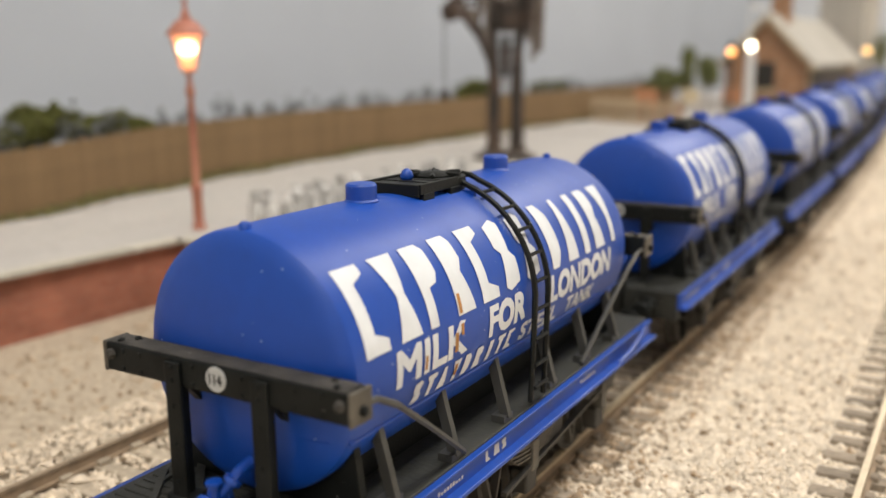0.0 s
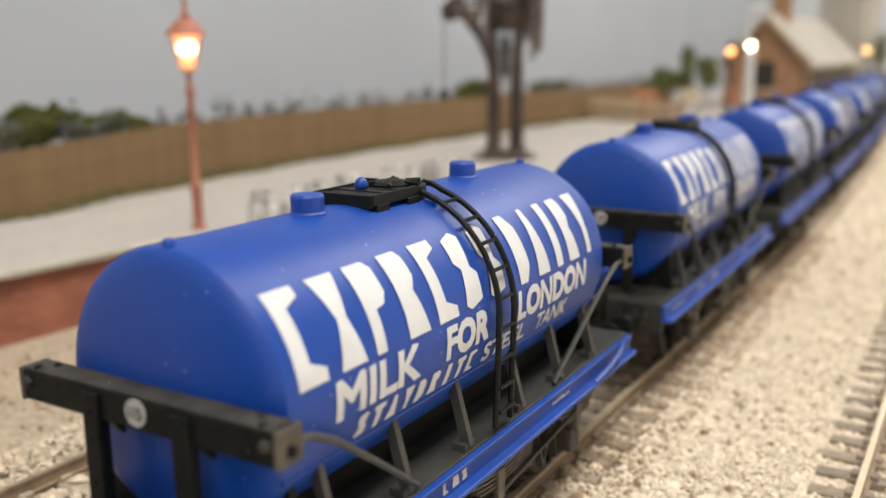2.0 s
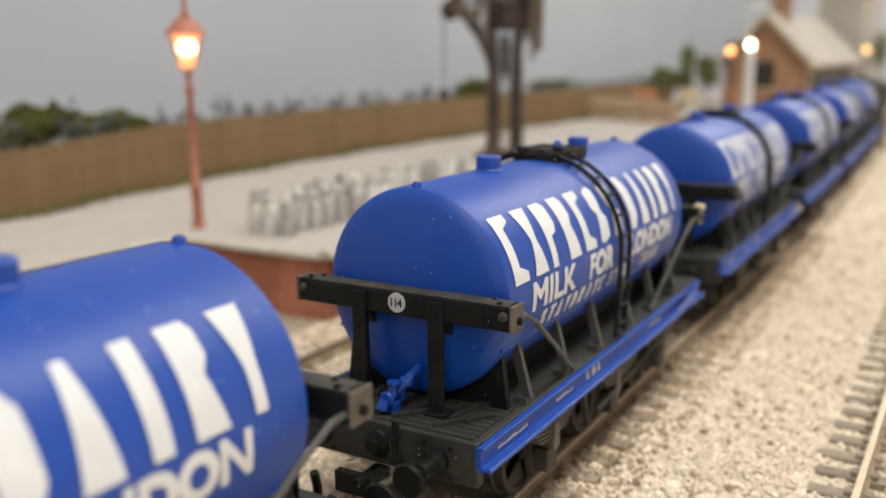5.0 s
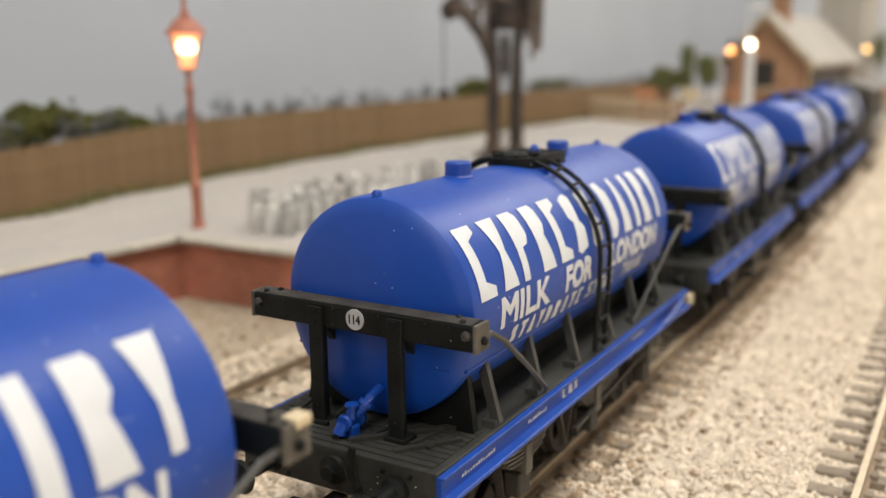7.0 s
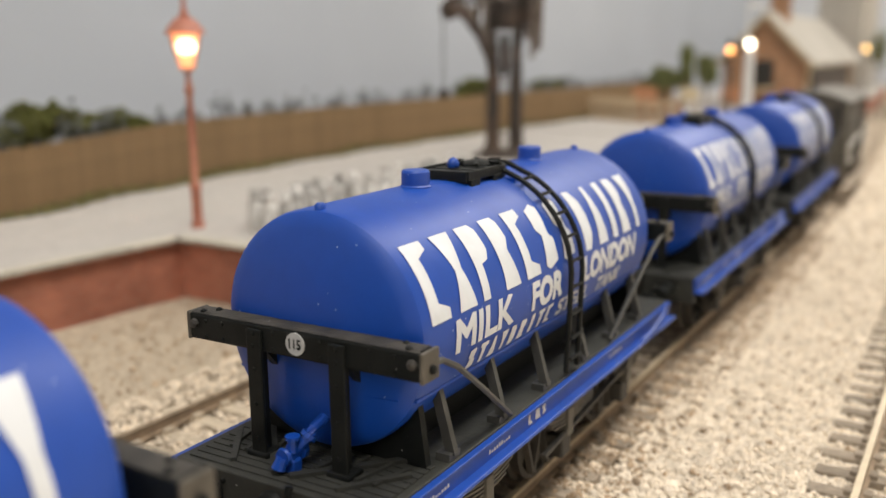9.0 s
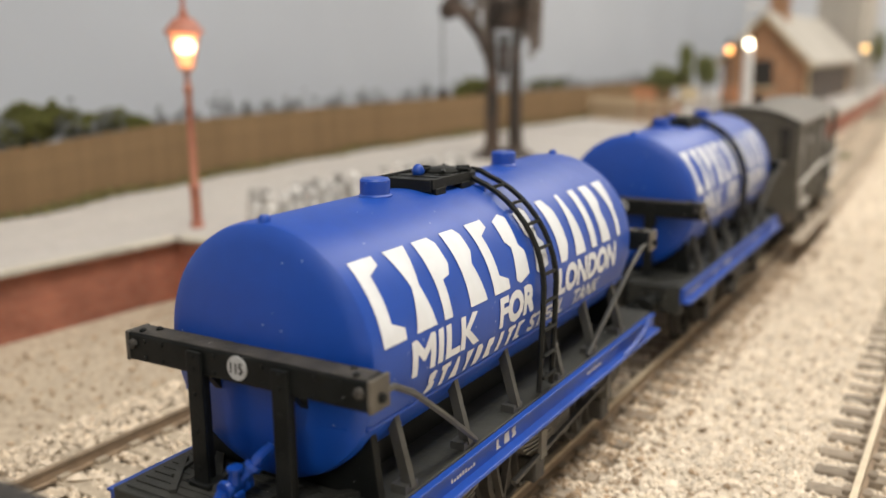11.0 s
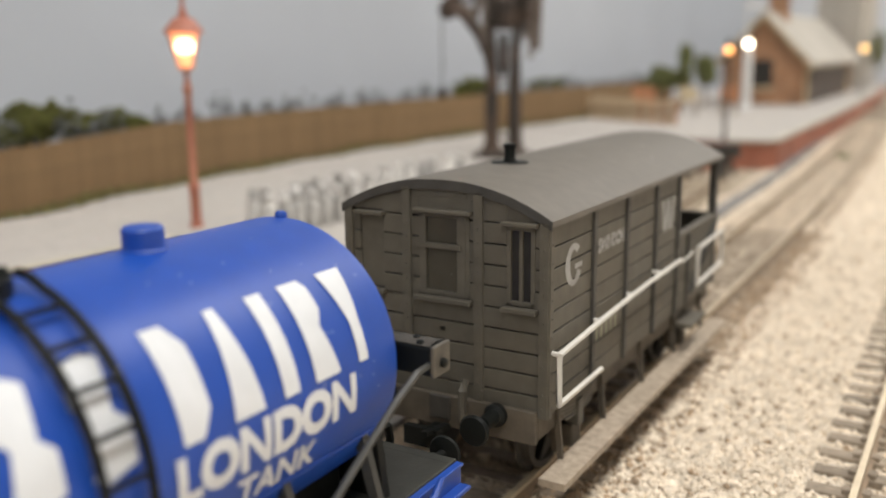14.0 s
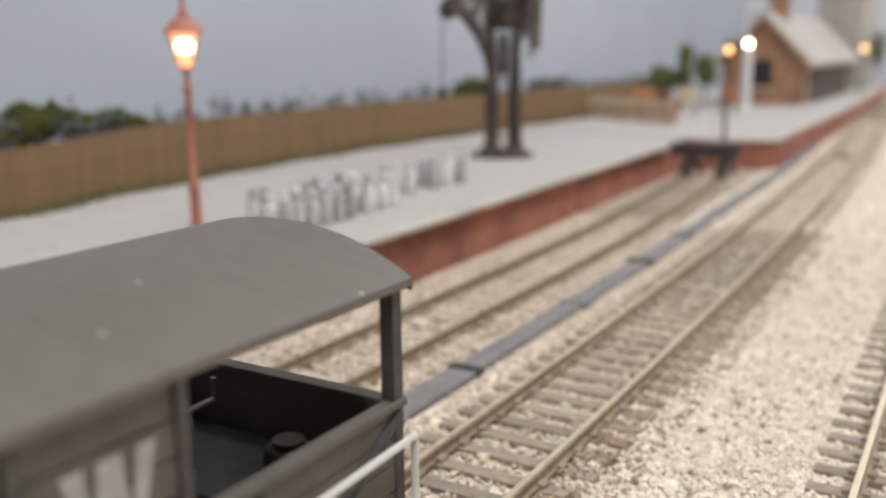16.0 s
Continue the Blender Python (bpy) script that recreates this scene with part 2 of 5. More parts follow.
def part(name, bm, mat, parent=None, label="", smooth=None, at=None):
    ob = new(name, bm if isinstance(bm, bpy.types.Mesh) else mesh_of(bm, mat, name, smooth))
    ob.parent = parent
    if at is not None:
        ob.location = [c * MM for c in at]
    return tagged(ob, label)


def box(bm, x0, x1, y0, y1, z0, z1, bevel=0.0):
    r = bmesh.ops.create_cube(bm, size=1)["verts"]
    for v in r:
        v.co = Vector((x0 + (v.co.x + 0.5) * (x1 - x0), y0 + (v.co.y + 0.5) * (y1 - y0), z0 + (v.co.z + 0.5) * (z1 - z0)))
    if bevel:
        edges = list({e for v in r for e in v.link_edges})
        bmesh.ops.bevel(bm, geom=edges, offset=bevel, segments=2, affect="EDGES", profile=0.5)
    return bm


def beam(bm, p, q, w, h, up=(0, 0, 1)):
    """A square bar from p to q."""
    p, q = Vector(p), Vector(q)
    d = (q - p).normalized()
    s = d.cross(Vector(up))
    s = s.normalized() if s.length > 1e-6 else Vector((1, 0, 0))
    u = s.cross(d)
    vs = [bm.verts.new(c + s * a * w / 2 + u * b * h / 2) for c in (p, q) for a, b in ((-1, -1), (1, -1), (1, 1), (-1, 1))]
    for f in ((3, 2, 1, 0), (4, 5, 6, 7), (0, 1, 5, 4), (1, 2, 6, 5), (2, 3, 7, 6), (3, 0, 4, 7)):
        bm.faces.new([vs[i] for i in f])
    return bm


def tube(bm, pts, r, seg=8, caps=True):
    """A round bar along pts; r may be one radius or one for each point."""
    pts = [Vector(p) for p in pts]
    rs = r if isinstance(r, (list, tuple)) else [r] * len(pts)
    rings = []
    ref = Vector((0.31, 0.52, 0.79))
    for i, p in enumerate(pts):
        d = (pts[min(i + 1, len(pts) - 1)] - pts[max(i - 1, 0)]).normalized()
        s = d.cross(ref).normalized()
        u = s.cross(d)
        rings.append([bm.verts.new(p + (s * math.cos(2 * math.pi * k / seg) + u * math.sin(2 * math.pi * k / seg)) * rs[i]) for k in range(seg)])
    for a, b in zip(rings, rings[1:]):
        for k in range(seg):
            bm.faces.new((a[k], a[(k + 1) % seg], b[(k + 1) % seg], b[k]))
    if caps:
        bm.faces.new(rings[0][::-1])
        bm.faces.new(rings[-1])
    bmesh.ops.recalc_face_normals(bm, faces=bm.faces)
    return bm


def lathe(bm, profile, axis="z", origin=(0, 0, 0), seg=32):
    """Turns (radius, height) pairs round an axis."""
    o = Vector(origin)
    rings = []
    for r, h in profile:
        ring = []
        for k in range(seg):
            a = 2 * math.pi * k / seg
            c, s = max(r, 1e-4) * math.cos(a), max(r, 1e-4) * math.sin(a)
            ring.append(bm.verts.new(o + (Vector((c, s, h)) if axis == "z" else Vector((c, h, s)) if axis == "y" else Vector((h, c, s)))))
        rings.append(ring)
    for a, b in zip(rings, rings[1:]):
        for k in range(seg):
            bm.faces.new((a[k], a[(k + 1) % seg], b[(k + 1) % seg], b[k]))
    bm.faces.new(rings[0])
    bm.faces.new(rings[-1])
    bmesh.ops.recalc_face_normals(bm, faces=bm.faces)
    return bm


def plate(bm, outline, thick, axis="x", at=0.0):
    """A flat plate: outline in the other two axes, pulled out along an axis."""
    def place(a, b, c):
        return {"x": (c, a, b), "y": (a, c, b), "z": (a, b, c)}[axis]
    lo = [bm.verts.new(place(a, b, at)) for a, b in outline]
    hi = [bm.verts.new(place(a, b, at + thick)) for a, b in outline]
    n = len(outline)
    bm.faces.new(lo)
    bm.faces.new(hi)
    for i in range(n):
        bm.faces.new((lo[i], lo[(i + 1) % n], hi[(i + 1) % n], hi[i]))
    bmesh.ops.recalc_face_normals(bm, faces=bm.faces)
    return bm


def lettering(text, width, height, bold=0.06):
    """Flat letters in x and y, from the origin to (width, height), as a bmesh."""
    curve = bpy.data.curves.new("letters", "FONT")
    curve.body = text
    curve.resolution_u = 3
    curve.offset = 0.0
    ob = new("letters", curve)
    me = bpy.data.meshes.new_from_object(ob.evaluated_get(bpy.context.evaluated_depsgraph_get()))
    bpy.data.objects.remove(ob)
    bpy.data.curves.remove(curve)
    bm = bmesh.new()
    bm.from_mesh(me)
    bpy.data.meshes.remove(me)
    xs, ys = [v.co.x for v in bm.verts], [v.co.y for v in bm.verts]
    for v in bm.verts:
        v.co = Vector(((v.co.x - min(xs)) / (max(xs) - min(xs)) * width, (v.co.y - min(ys)) / (max(ys) - min(ys)) * height, 0))
    # embolden: push the outline outwards
    bmesh.ops.remove_doubles(bm, verts=bm.verts, dist=height * 1e-4)
    push = {}
    for e in bm.edges:
        if len(e.link_faces) == 1:
            d = (e.verts[1].co - e.verts[0].co).normalized()
            nrm = Vector((d.y, -d.x, 0))
            if nrm.dot(e.link_faces[0].calc_center_median() - e.verts[0].co) > 0:
                nrm = -nrm
            for v in e.verts:
                push.setdefault(v, []).append(nrm)
    for v, ns in push.items():
        total = sum(ns, Vector())
        if total.length > 0.3:
            v.co += total.normalized() * bold * height
    return bm


def slabs(rects):
    """Flat plain bars (x0, x1, y0, y1) as a bmesh."""
    bm = bmesh.new()
    for x0, x1, y0, y1 in rects:
        bm.faces.new([bm.verts.new((x, y, 0)) for x, y in ((x0, y0), (x1, y0), (x1, y1), (x0, y1))])
    return bm


def cut_rows(bm, step):
    ys = [v.co.y for v in bm.verts]
    y = min(ys) + step
    while y < max(ys):
        bmesh.ops.bisect_plane(bm, geom=bm.verts[:] + bm.edges[:] + bm.faces[:], plane_co=(0, y, 0), plane_no=(0, 1, 0))
        y += step
    return bm


# ---- the line of the running track ----
def track_x(y):
    e = max(y - 146.0, 0.0)
    return -4.9e-5 * e * e


def on_track(y, length=82.0):
    """The pose of a vehicle whose front stands at y millimetres along the line."""
    a, b = Vector((track_x(y), y, 0)), Vector((track_x(y + length), y + length, 0))
    turn = math.atan2(-(b.x - a.x), b.y - a.y)
    return Matrix.Translation(a * MM) @ Matrix.Rotation(turn, 4, "Z")


# where the front of the brake van stands, millimetres along the line, at each half second
VAN_AT = ((0, 924.6), (0.5, 892.9), (1, 864.0), (1.5, 835.1), (2, 806.5), (2.5, 776.2), (3, 747.3), (3.5, 717.5), (4, 688.6), (6.5, 541.4), (7, 512.5),
          (7.5, 483.9), (8, 451.9), (8.5, 424.1), (9, 393.4), (11.5, 246.9), (12, 216.5), (12.5, 189.0), (13, 158.5), (13.5, 131.5), (14, 100.7), (14.5, 72.9),
          (15, 42.4), (15.5, 15.1), (16, -15.1))
PITCH, FIRST = 108.58, -107.62


def van_at(t):
    return float(np.interp(t, [r[0] for r in VAN_AT], [r[1] for r in VAN_AT]))


# ---- structure: room, board, backscene, ground ----
def room():
    bm = box(bmesh.new(), -600, 1500, -2300, 3500, -1000, -980)
    tagged(part("floor", bm, CARPET), "grey carpeted room floor under the layout", "floor", kind="structure")
    bm = box(bmesh.new(), -600, 1500, -2300, 3500, 1300, 1320)
    tagged(part("ceiling", bm, ROOM), "plain off-white room ceiling", "ceiling", kind="structure")
    for name, x0, x1, y0, y1 in (("wall_west", -620, -600, -2300, 3500), ("wall_east", 1500, 1520, -2300, 3500),
                                 ("wall_south", -600, 1500, -2320, -2300), ("wall_north", -600, 1500, 3500, 3520)):
        tagged(part(name, box(bmesh.new(), x0, x1, y0, y1, -980, 1300), ROOM), "plain off-white room wall", "wall", kind="structure")


def ribbon(points, z0, z1, thick):
    """A standing board that follows points in plan."""
    bm = bmesh.new()
    pts = [Vector((x, y, 0)) for x, y in points]
    cols = []
    for i, p in enumerate(pts):
        d = (pts[min(i + 1, len(pts) - 1)] - pts[max(i - 1, 0)]).normalized()
        s = Vector((d.y, -d.x, 0)) * thick / 2
        cols.append([bm.verts.new(p + s * k + Vector((0, 0, z))) for k, z in ((-1, z0), (1, z0), (1, z1), (-1, z1))])
    for a, b in zip(cols, cols[1:]):
        for k in range(4):
            bm.faces.new((a[k], a[(k + 1) % 4], b[(k + 1) % 4], b[k]))
    bm.faces.new(cols[0])
    bm.faces.new(cols[-1][::-1])
    bmesh.ops.recalc_face_normals(bm, faces=bm.faces)
    return bm


def smooth_line(points, step):
    """Points at even steps along a smooth curve through those given."""
    pts = [Vector(p) for p in points]
    pts = [2 * pts[0] - pts[1]] + pts + [2 * pts[-1] - pts[-2]]
    fine = []
    for a, b, c, d in zip(pts, pts[1:], pts[2:], pts[3:]):
        for k in range(400):
            t = k / 400
            fine.append(0.5 * (2 * b + (c - a) * t + (2 * a - 5 * b + 4 * c - d) * t * t + (3 * b - a - 3 * c + d) * t ** 3))
    fine.append(pts[-2])
    out, run = [fine[0]], 0.0
    for a, b in zip(fine, fine[1:]):
        run += (b - a).length
        if run >= step:
            out.append(b)
            run = 0.0
    return out


FENCE_LINE = ((-190, 60), (-199, 167), (-213, 257), (-220, 367), (-214, 520), (-204, 675), (-196, 850))


def ground():
    bm = bmesh.new()
    nx, ny = 90, 130
    xs = np.linspace(-330, 420, nx)
    ys = np.concatenate([np.linspace(-400, 40, 20), np.linspace(46, 560, 80), np.linspace(580, 2400, ny - 100)])
    vs = [[bm.verts.new((x, y, -3.4 - 1.8 * max(0, min(1, (-62 - x) / 14)) + 0.35 * noise.noise((x * 0.05, y * 0.05, 0)) + 0.25 * noise.noise((x * 0.2, y * 0.2, 3)))) for y in ys] for x in xs]
    for i in range(nx - 1):
        for j in range(ny - 1):
            bm.faces.new((vs[i][j], vs[i + 1][j], vs[i + 1][j + 1], vs[i][j + 1]))
    sheet = part("ground", bm, EARTH, smooth=60)
    sheet.data.materials.append(SAND)
    for f in sheet.data.polygons:
        f.material_index = 1 if f.center.x < -0.031 else 0
    tagged(sheet, "cream glued ballast and sandy ground of the layout", "ground", kind="structure")
    tagged(part("baseboard", box(bmesh.new(), -340, 430, -410, 2410, -980, -8), SLEEPER), "plain wooden layout baseboard standing on the floor", "baseboard", kind="structure")
    line = smooth_line([(-255, -420), (-262, 160), (-268, 420), (-258, 800), (-215, 1400), (-60, 2000), (200, 2300), (425, 2390)], 30)
    tagged(part("backdrop", ribbon([(p.x, p.y) for p in line], -8, 420, 3), SKY, smooth=60), "painted grey-blue cloudy sky backscene board", "backscene", kind="structure")


def stones(name, label, x0, x1, y0, y1, count, size, z, mat, skip=None, seed=1, bias=1.0):
    rng = np.random.default_rng(seed)
    base = np.array([(1, 0, 0), (-1, 0, 0), (0, 1, 0), (0, -1, 0), (0, 0, 1), (0, 0, -0.6)], float)
    tris = np.array([(0, 2, 4), (2, 1, 4), (1, 3, 4), (3, 0, 4), (2, 0, 5), (1, 2, 5), (3, 1, 5), (0, 3, 5)])
    xs = rng.uniform(x0, x1, count)
    ys = y0 + (y1 - y0) * rng.uniform(0, 1, count) ** bias
    zs = z + rng.uniform(-0.25, 0.3, count)
    if skip is not None:
        keep = np.array([not skip(x, y) for x, y in zip(xs, ys)])
        xs, ys, zs = xs[keep], ys[keep], zs[keep]
    n = len(xs)
    r = size * rng.lognormal(0, 0.33, n)
    yaw = rng.uniform(0, 6.283, n)
    tilt = rng.normal(0, 0.5, n)
    v = base[None] * (1 + rng.uniform(-0.35, 0.35, (n, 6, 3)))
    v = v + rng.uniform(-0.25, 0.25, (n, 6, 3))
    v *= r[:, None, None] * np.stack([rng.uniform(0.8, 1.3, n), rng.uniform(0.7, 1.1, n), rng.uniform(0.5, 0.85, n)], 1)[:, None, :]
    ct, st = np.cos(tilt)[:, None], np.sin(tilt)[:, None]
    v = np.stack([v[..., 0], v[..., 1] * ct - v[..., 2] * st, v[..., 1] * st + v[..., 2] * ct], -1)
    cy, sy = np.cos(yaw)[:, None], np.sin(yaw)[:, None]
    v = np.stack([v[..., 0] * cy - v[..., 1] * sy, v[..., 0] * sy + v[..., 1] * cy, v[..., 2]], -1)
    v += np.stack([xs + np.array([track_x(y) for y in ys]), ys, zs], 1)[:, None, :]
    f = (tris[None] + 6 * np.arange(n)[:, None, None]).reshape(-1, 3)
    me = bpy.data.meshes.new(name)
    me.from_pydata((v.reshape(-1, 3) * MM).tolist(), [], f.tolist())
    me.materials.append(mat)
    tagged(new(name, me), label, "ballast", kind="stuff")


def under_sleeper(x, y, centres):
    """True where a stone would lie on a sleeper or a rail."""
    for c, first in centres:
        if abs(x - c) < 16.5:
            if 7.3 < abs(x - c) < 9.9:
                return True
            if (y - first) % SLEEPER_STEP < 3.2:
                return True
    return False


SLEEPER_STEP = 6.7


def siding_x(y):
    return -12.0 * (max(y - 200.0, 0.0) / 255.0) ** 2


def railway(name, label, centre, y0, y1, track_x=track_x, head=None, wood=None):
    track = thing(name, label, "railway track", kind="structure")
    steps = np.arange(y0, y1 + 0.1, 20.0)
    for side in (-1, 1):
        for kind, w, z0, z1, mat in (("rail", 0.75, -2.3, -0.12, RAILSIDE), ("rail_head", 0.95, -0.6, 0.0, head or RAILTOP), ("rail_foot", 2.0, -2.35, -1.9, RAILSIDE)):
            pts = [(centre + side * 8.7 + track_x(y), y) for y in steps]
            part(kind, ribbon(pts, z0, z1, w), mat, track, ("dull brown rail head" if head else "worn bare rail head") if kind == "rail_head" else "rusty brown rail side")
    bm = box(bmesh.new(), -15.5, 15.5, 0, 3.0, -4.0, -2.3, 0.15)
    for side in (-1, 1):
        for k in (-1, 1):
            box(bm, side * 8.7 + k * 1.3 - 0.6, side * 8.7 + k * 1.3 + 0.6, 0.5, 2.5, -2.35, -1.5, 0.12)
    me = mesh_of(bm, wood or SLEEPER, "sleeper")
    y = y0
    while y < y1 - 4:
        ob = part("sleeper", me, SLEEPER, track, at=(centre + track_x(y) + random.uniform(-0.2, 0.2), y, random.uniform(-0.08, 0.08)))
        ob.rotation_euler.z = random.uniform(-0.01, 0.01)
        y += SLEEPER_STEP


def dock():
    """The brick loading dock, with its step back beyond the near corner, and the yard behind it."""
    top = 11.6
    outline = [(-330, -300), (-165, -300), (-126.5, 172), (-77, 172), (-83, 470), (-92, 640), (-330, 900)]
    base = thing("loading_dock", "red brick loading dock with pale surfaced top", "platform", kind="structure")
    part("dock_wall", plate(bmesh.new(), outline, top - 1.0 + 7, "z", -7), BRICK, base, "red brick retaining wall")
    inner = [(-330, -300), (-166.5, -300), (-128, 173.5), (-78.5, 173.5), (-84.5, 470), (-93, 640), (-330, 900)]
    part("dock_surface", plate(bmesh.new(), inner, 1.0, "z", top - 1.0), PAVE, base, "pale grey gritted surface")
    for (ax, ay), (bx, by) in (((-166, -300), (-127.5, 172)), ((-127.5, 172), (-77, 172)), ((-77, 172), (-83, 470))):
        length = math.hypot(bx - ax, by - ay)
        n = max(1, int(length / 16))
        for k in range(n):
            p, q = Vector((ax, ay, top - 0.1)).lerp(Vector((bx, by, top - 0.1)), k / n), Vector((ax, ay, top - 0.1)).lerp(Vector((bx, by, top - 0.1)), (k + 0.985) / n)
            part("edging_stone", beam(bmesh.new(), p, q, 5.0, 1.1), KERB, base)


def fence():
    f = thing("board_fence", "long brown close-boarded wooden fence behind the yard", "fence", kind="structure")
    line = smooth_line(FENCE_LINE, 2.3)
    me = [mesh_of(box(bmesh.new(), -0.35, 0.35, -1.08, 1.08, 0, 23.5 + k * 0.25, 0.0), FENCE, "board") for k in range(3)]
    rest = bmesh.new()
    for i, p in enumerate(line):
        q = line[min(i + 1, len(line) - 1)]
        turn = math.atan2(-(q.x - p.x), q.y - p.y) if i + 1 < len(line) else 0
        if 30 <= i < 325:
            ob = part("board", me[i % 3], FENCE, f, at=(p.x, p.y, 11.5 - 2.6 * max(0.0, min(1.0, (250 - p.y) / 70))))
            ob.rotation_euler.z = turn + random.uniform(-0.05, 0.05)
        else:
            low = 2.6 if p.y < 180 else 0.0
            beam(rest, (p.x, p.y - 1.05, 23 - low), (p.x, p.y + 1.05, 23 - low), 0.7, 24)
    tagged(part("far_board", rest, FENCE, f), kind="stuff")
    for z in (16, 29):
        part("fence_rail", ribbon([(p.x - 0.9, p.y) for p in line[::6]], z, z + 1.6, 0.8), FENCE, f)


def tufts(name, label, category, mat, centres, leaf=1.2, kind="", parent=None):
    """Many small leaf clumps round centres (x, y, z, rx, ry, rz, count)."""
    rng = np.random.default_rng(len(centres) + int(abs(centres[0][1])))
    base = np.array([(1, 0, 0), (-0.5, 0.87, 0), (-0.5, -0.87, 0), (0, 0, 1)], float)
    vs, fs, n = [], [], 0
    for x, y, z, rx, ry, rz, count in centres:
        d = rng.normal(0, 1, (count, 3))
        d /= np.linalg.norm(d, axis=1)[:, None]
        rad = rng.uniform(0.45, 1.0, count) ** 0.6 * (0.8 + 0.3 * np.sin(d[:, 0] * 5 + x) * np.cos(d[:, 1] * 4 + y))
        p = np.stack([x + d[:, 0] * rx * rad, y + d[:, 1] * ry * rad, z + d[:, 2] * rz * rad], 1)
        for c in p:
            m = Euler(rng.uniform(0, 6.28, 3)).to_matrix()
            s = leaf * rng.uniform(0.6, 1.5)
            vs += [tuple((Vector(c) + m @ Vector(b) * s) * MM) for b in base]
            fs += [(n, n + 1, n + 3), (n + 1, n + 2, n + 3), (n + 2, n, n + 3), (n, n + 2, n + 1)]
            n += 4
    me = bpy.data.meshes.new(name)
    me.from_pydata(vs, [], fs)
    me.materials.append(mat)
    ob = new(name, me)
    ob.parent = parent
    return tagged(ob, label, category, kind=kind) if not parent else ob


def bush(x, y, z, rx, ry, rz, mat, label, count=500):
    b = thing("bush", label, "bush")
    parts = [(x + random.uniform(-0.4, 0.4) * rx, y + random.uniform(-0.7, 0.7) * ry, z + random.uniform(-0.1, 0.5) * rz, rx * 0.65, ry * 0.5, rz * 0.5, count // 8) for _ in range(11)]
    tufts("crown", "", "", mat, parts, 1.1, parent=b)
    part("trunk", tube(bmesh.new(), [(x, y, 11), (x + 0.5, y, z - rz * 0.2), (x, y + 1, z + rz * 0.3)], [1.2, 0.9, 0.4], 6), FENCE, b)


def greenery():
    bush(-226, 199, 34, 8, 15, 12, LEAF, "dark green foam bush behind the board fence", 3000)
    bush(-229, 232, 33.5, 7, 20, 8.5, LEAF, "low dark green foam bush behind the fence", 2000)
    bush(-222, 176, 31, 7, 15, 8, LEAF, "dark green foam bush behind the fence boards", 2000)
    bush(-232, 525, 37, 8, 20, 10, LEAF, "round dark green bush above the fence", 1600)
    bush(-236, 660, 35, 7, 34, 7, LEAF, "flat dark green bush above the fence", 1800)
    rng = random.Random(5)
    row = []
    for p in smooth_line(FENCE_LINE, 7):
        row.append((p.x - 14 - rng.uniform(0, 6), p.y, 32 + rng.uniform(0, 4), 3, 4, rng.choice((4, 6, 9, 11)), 34))
    tufts("hedge", "thin grey-green foam hedge along the fence", "hedge", HAZE, row, 1.0, kind="stuff")
    row = [(p.x + 3.5 + 2.0 * math.sin(p.y * 0.11), p.y, 12, 3.4, 2.8, 2.4 + 1.3 * math.sin(p.y * 0.07), 44) for p in smooth_line(FENCE_LINE, 5)]
    tufts("grass", "olive static grass along the foot of the fence", "grass", GRASS, row, 0.8, kind="stuff")


room()
ground()
dock()
fence()
greenery()
railway("running_track", "running track with rusty rails and weathered sleepers", 0.0, -90, 1500)
railway("siding_track", "siding track beside the brick loading dock", -46.5, -90, 452, siding_x, DULLRAIL, SANDED)
railway("near_track", "track with rusty rails in cream ballast", 58.5, 84, 1500)


# ---- things on the dock ----
def street_lamp():
    x, y, z = -133.4, 185, 11.6
    p = thing("platform_lamp", "lit salmon-red iron gas lamp on the dock", "lamp post")
    bm = lathe(bmesh.new(), [(2.0, 0), (2.0, 1.2), (1.5, 1.6), (1.45, 11), (1.7, 11.6), (1.7, 12.6), (1.05, 13.4), (0.9, 38), (1.3, 38.5), (1.3, 40), (0.8, 41), (0.7, 45)], "z", (x, y, z), 16)
    part("post", bm, SALMON, p, smooth=40)
    bm = lathe(bmesh.new(), [(2.9, 0), (5.8, 9.8)], "z", (x, y, z + 45.3), 4)
    part("lantern_pane", bm, AMBER, p, "glowing amber lantern glass")
    bm = lathe(bmesh.new(), [(0.5, 0.0), (1.9, 0.5), (2.7, 1.5), (2.6, 2.7), (1.9, 3.7), (0.6, 4.1)], "z", (x, y, z + 49.2), 16)
    glow = part("lamp_globe", bm, GLOW, p, "bright warm glowing bulb", smooth=60)
    for k in range(4):
        a = math.pi / 2 * k
        bm = tube(bmesh.new(), [(x + 2.4 * math.cos(a), y + 2.4 * math.sin(a), z + 45.2), (x + 5.8 * math.cos(a), y + 5.8 * math.sin(a), z + 55.0)], 0.3, 5)
        part("lantern_bar", bm, SALMON, p)
    bm = lathe(bmesh.new(), [(5.8, 0), (5.5, 0.7), (3.0, 3.8), (1.4, 4.4), (1.5, 5.2), (0.8, 6.4), (0.5, 8.5), (0.9, 9.4), (0.25, 10.5), (0.2, 16)], "z", (x, y, z + 54.8), 12)
    part("lantern_roof", bm, SALMON, p, smooth=40)
    part("lantern_base", lathe(bmesh.new(), [(0.7, 0), (2.2, 0.6), (2.2, 1.0)], "z", (x, y, z + 44.4), 12), SALMON, p)


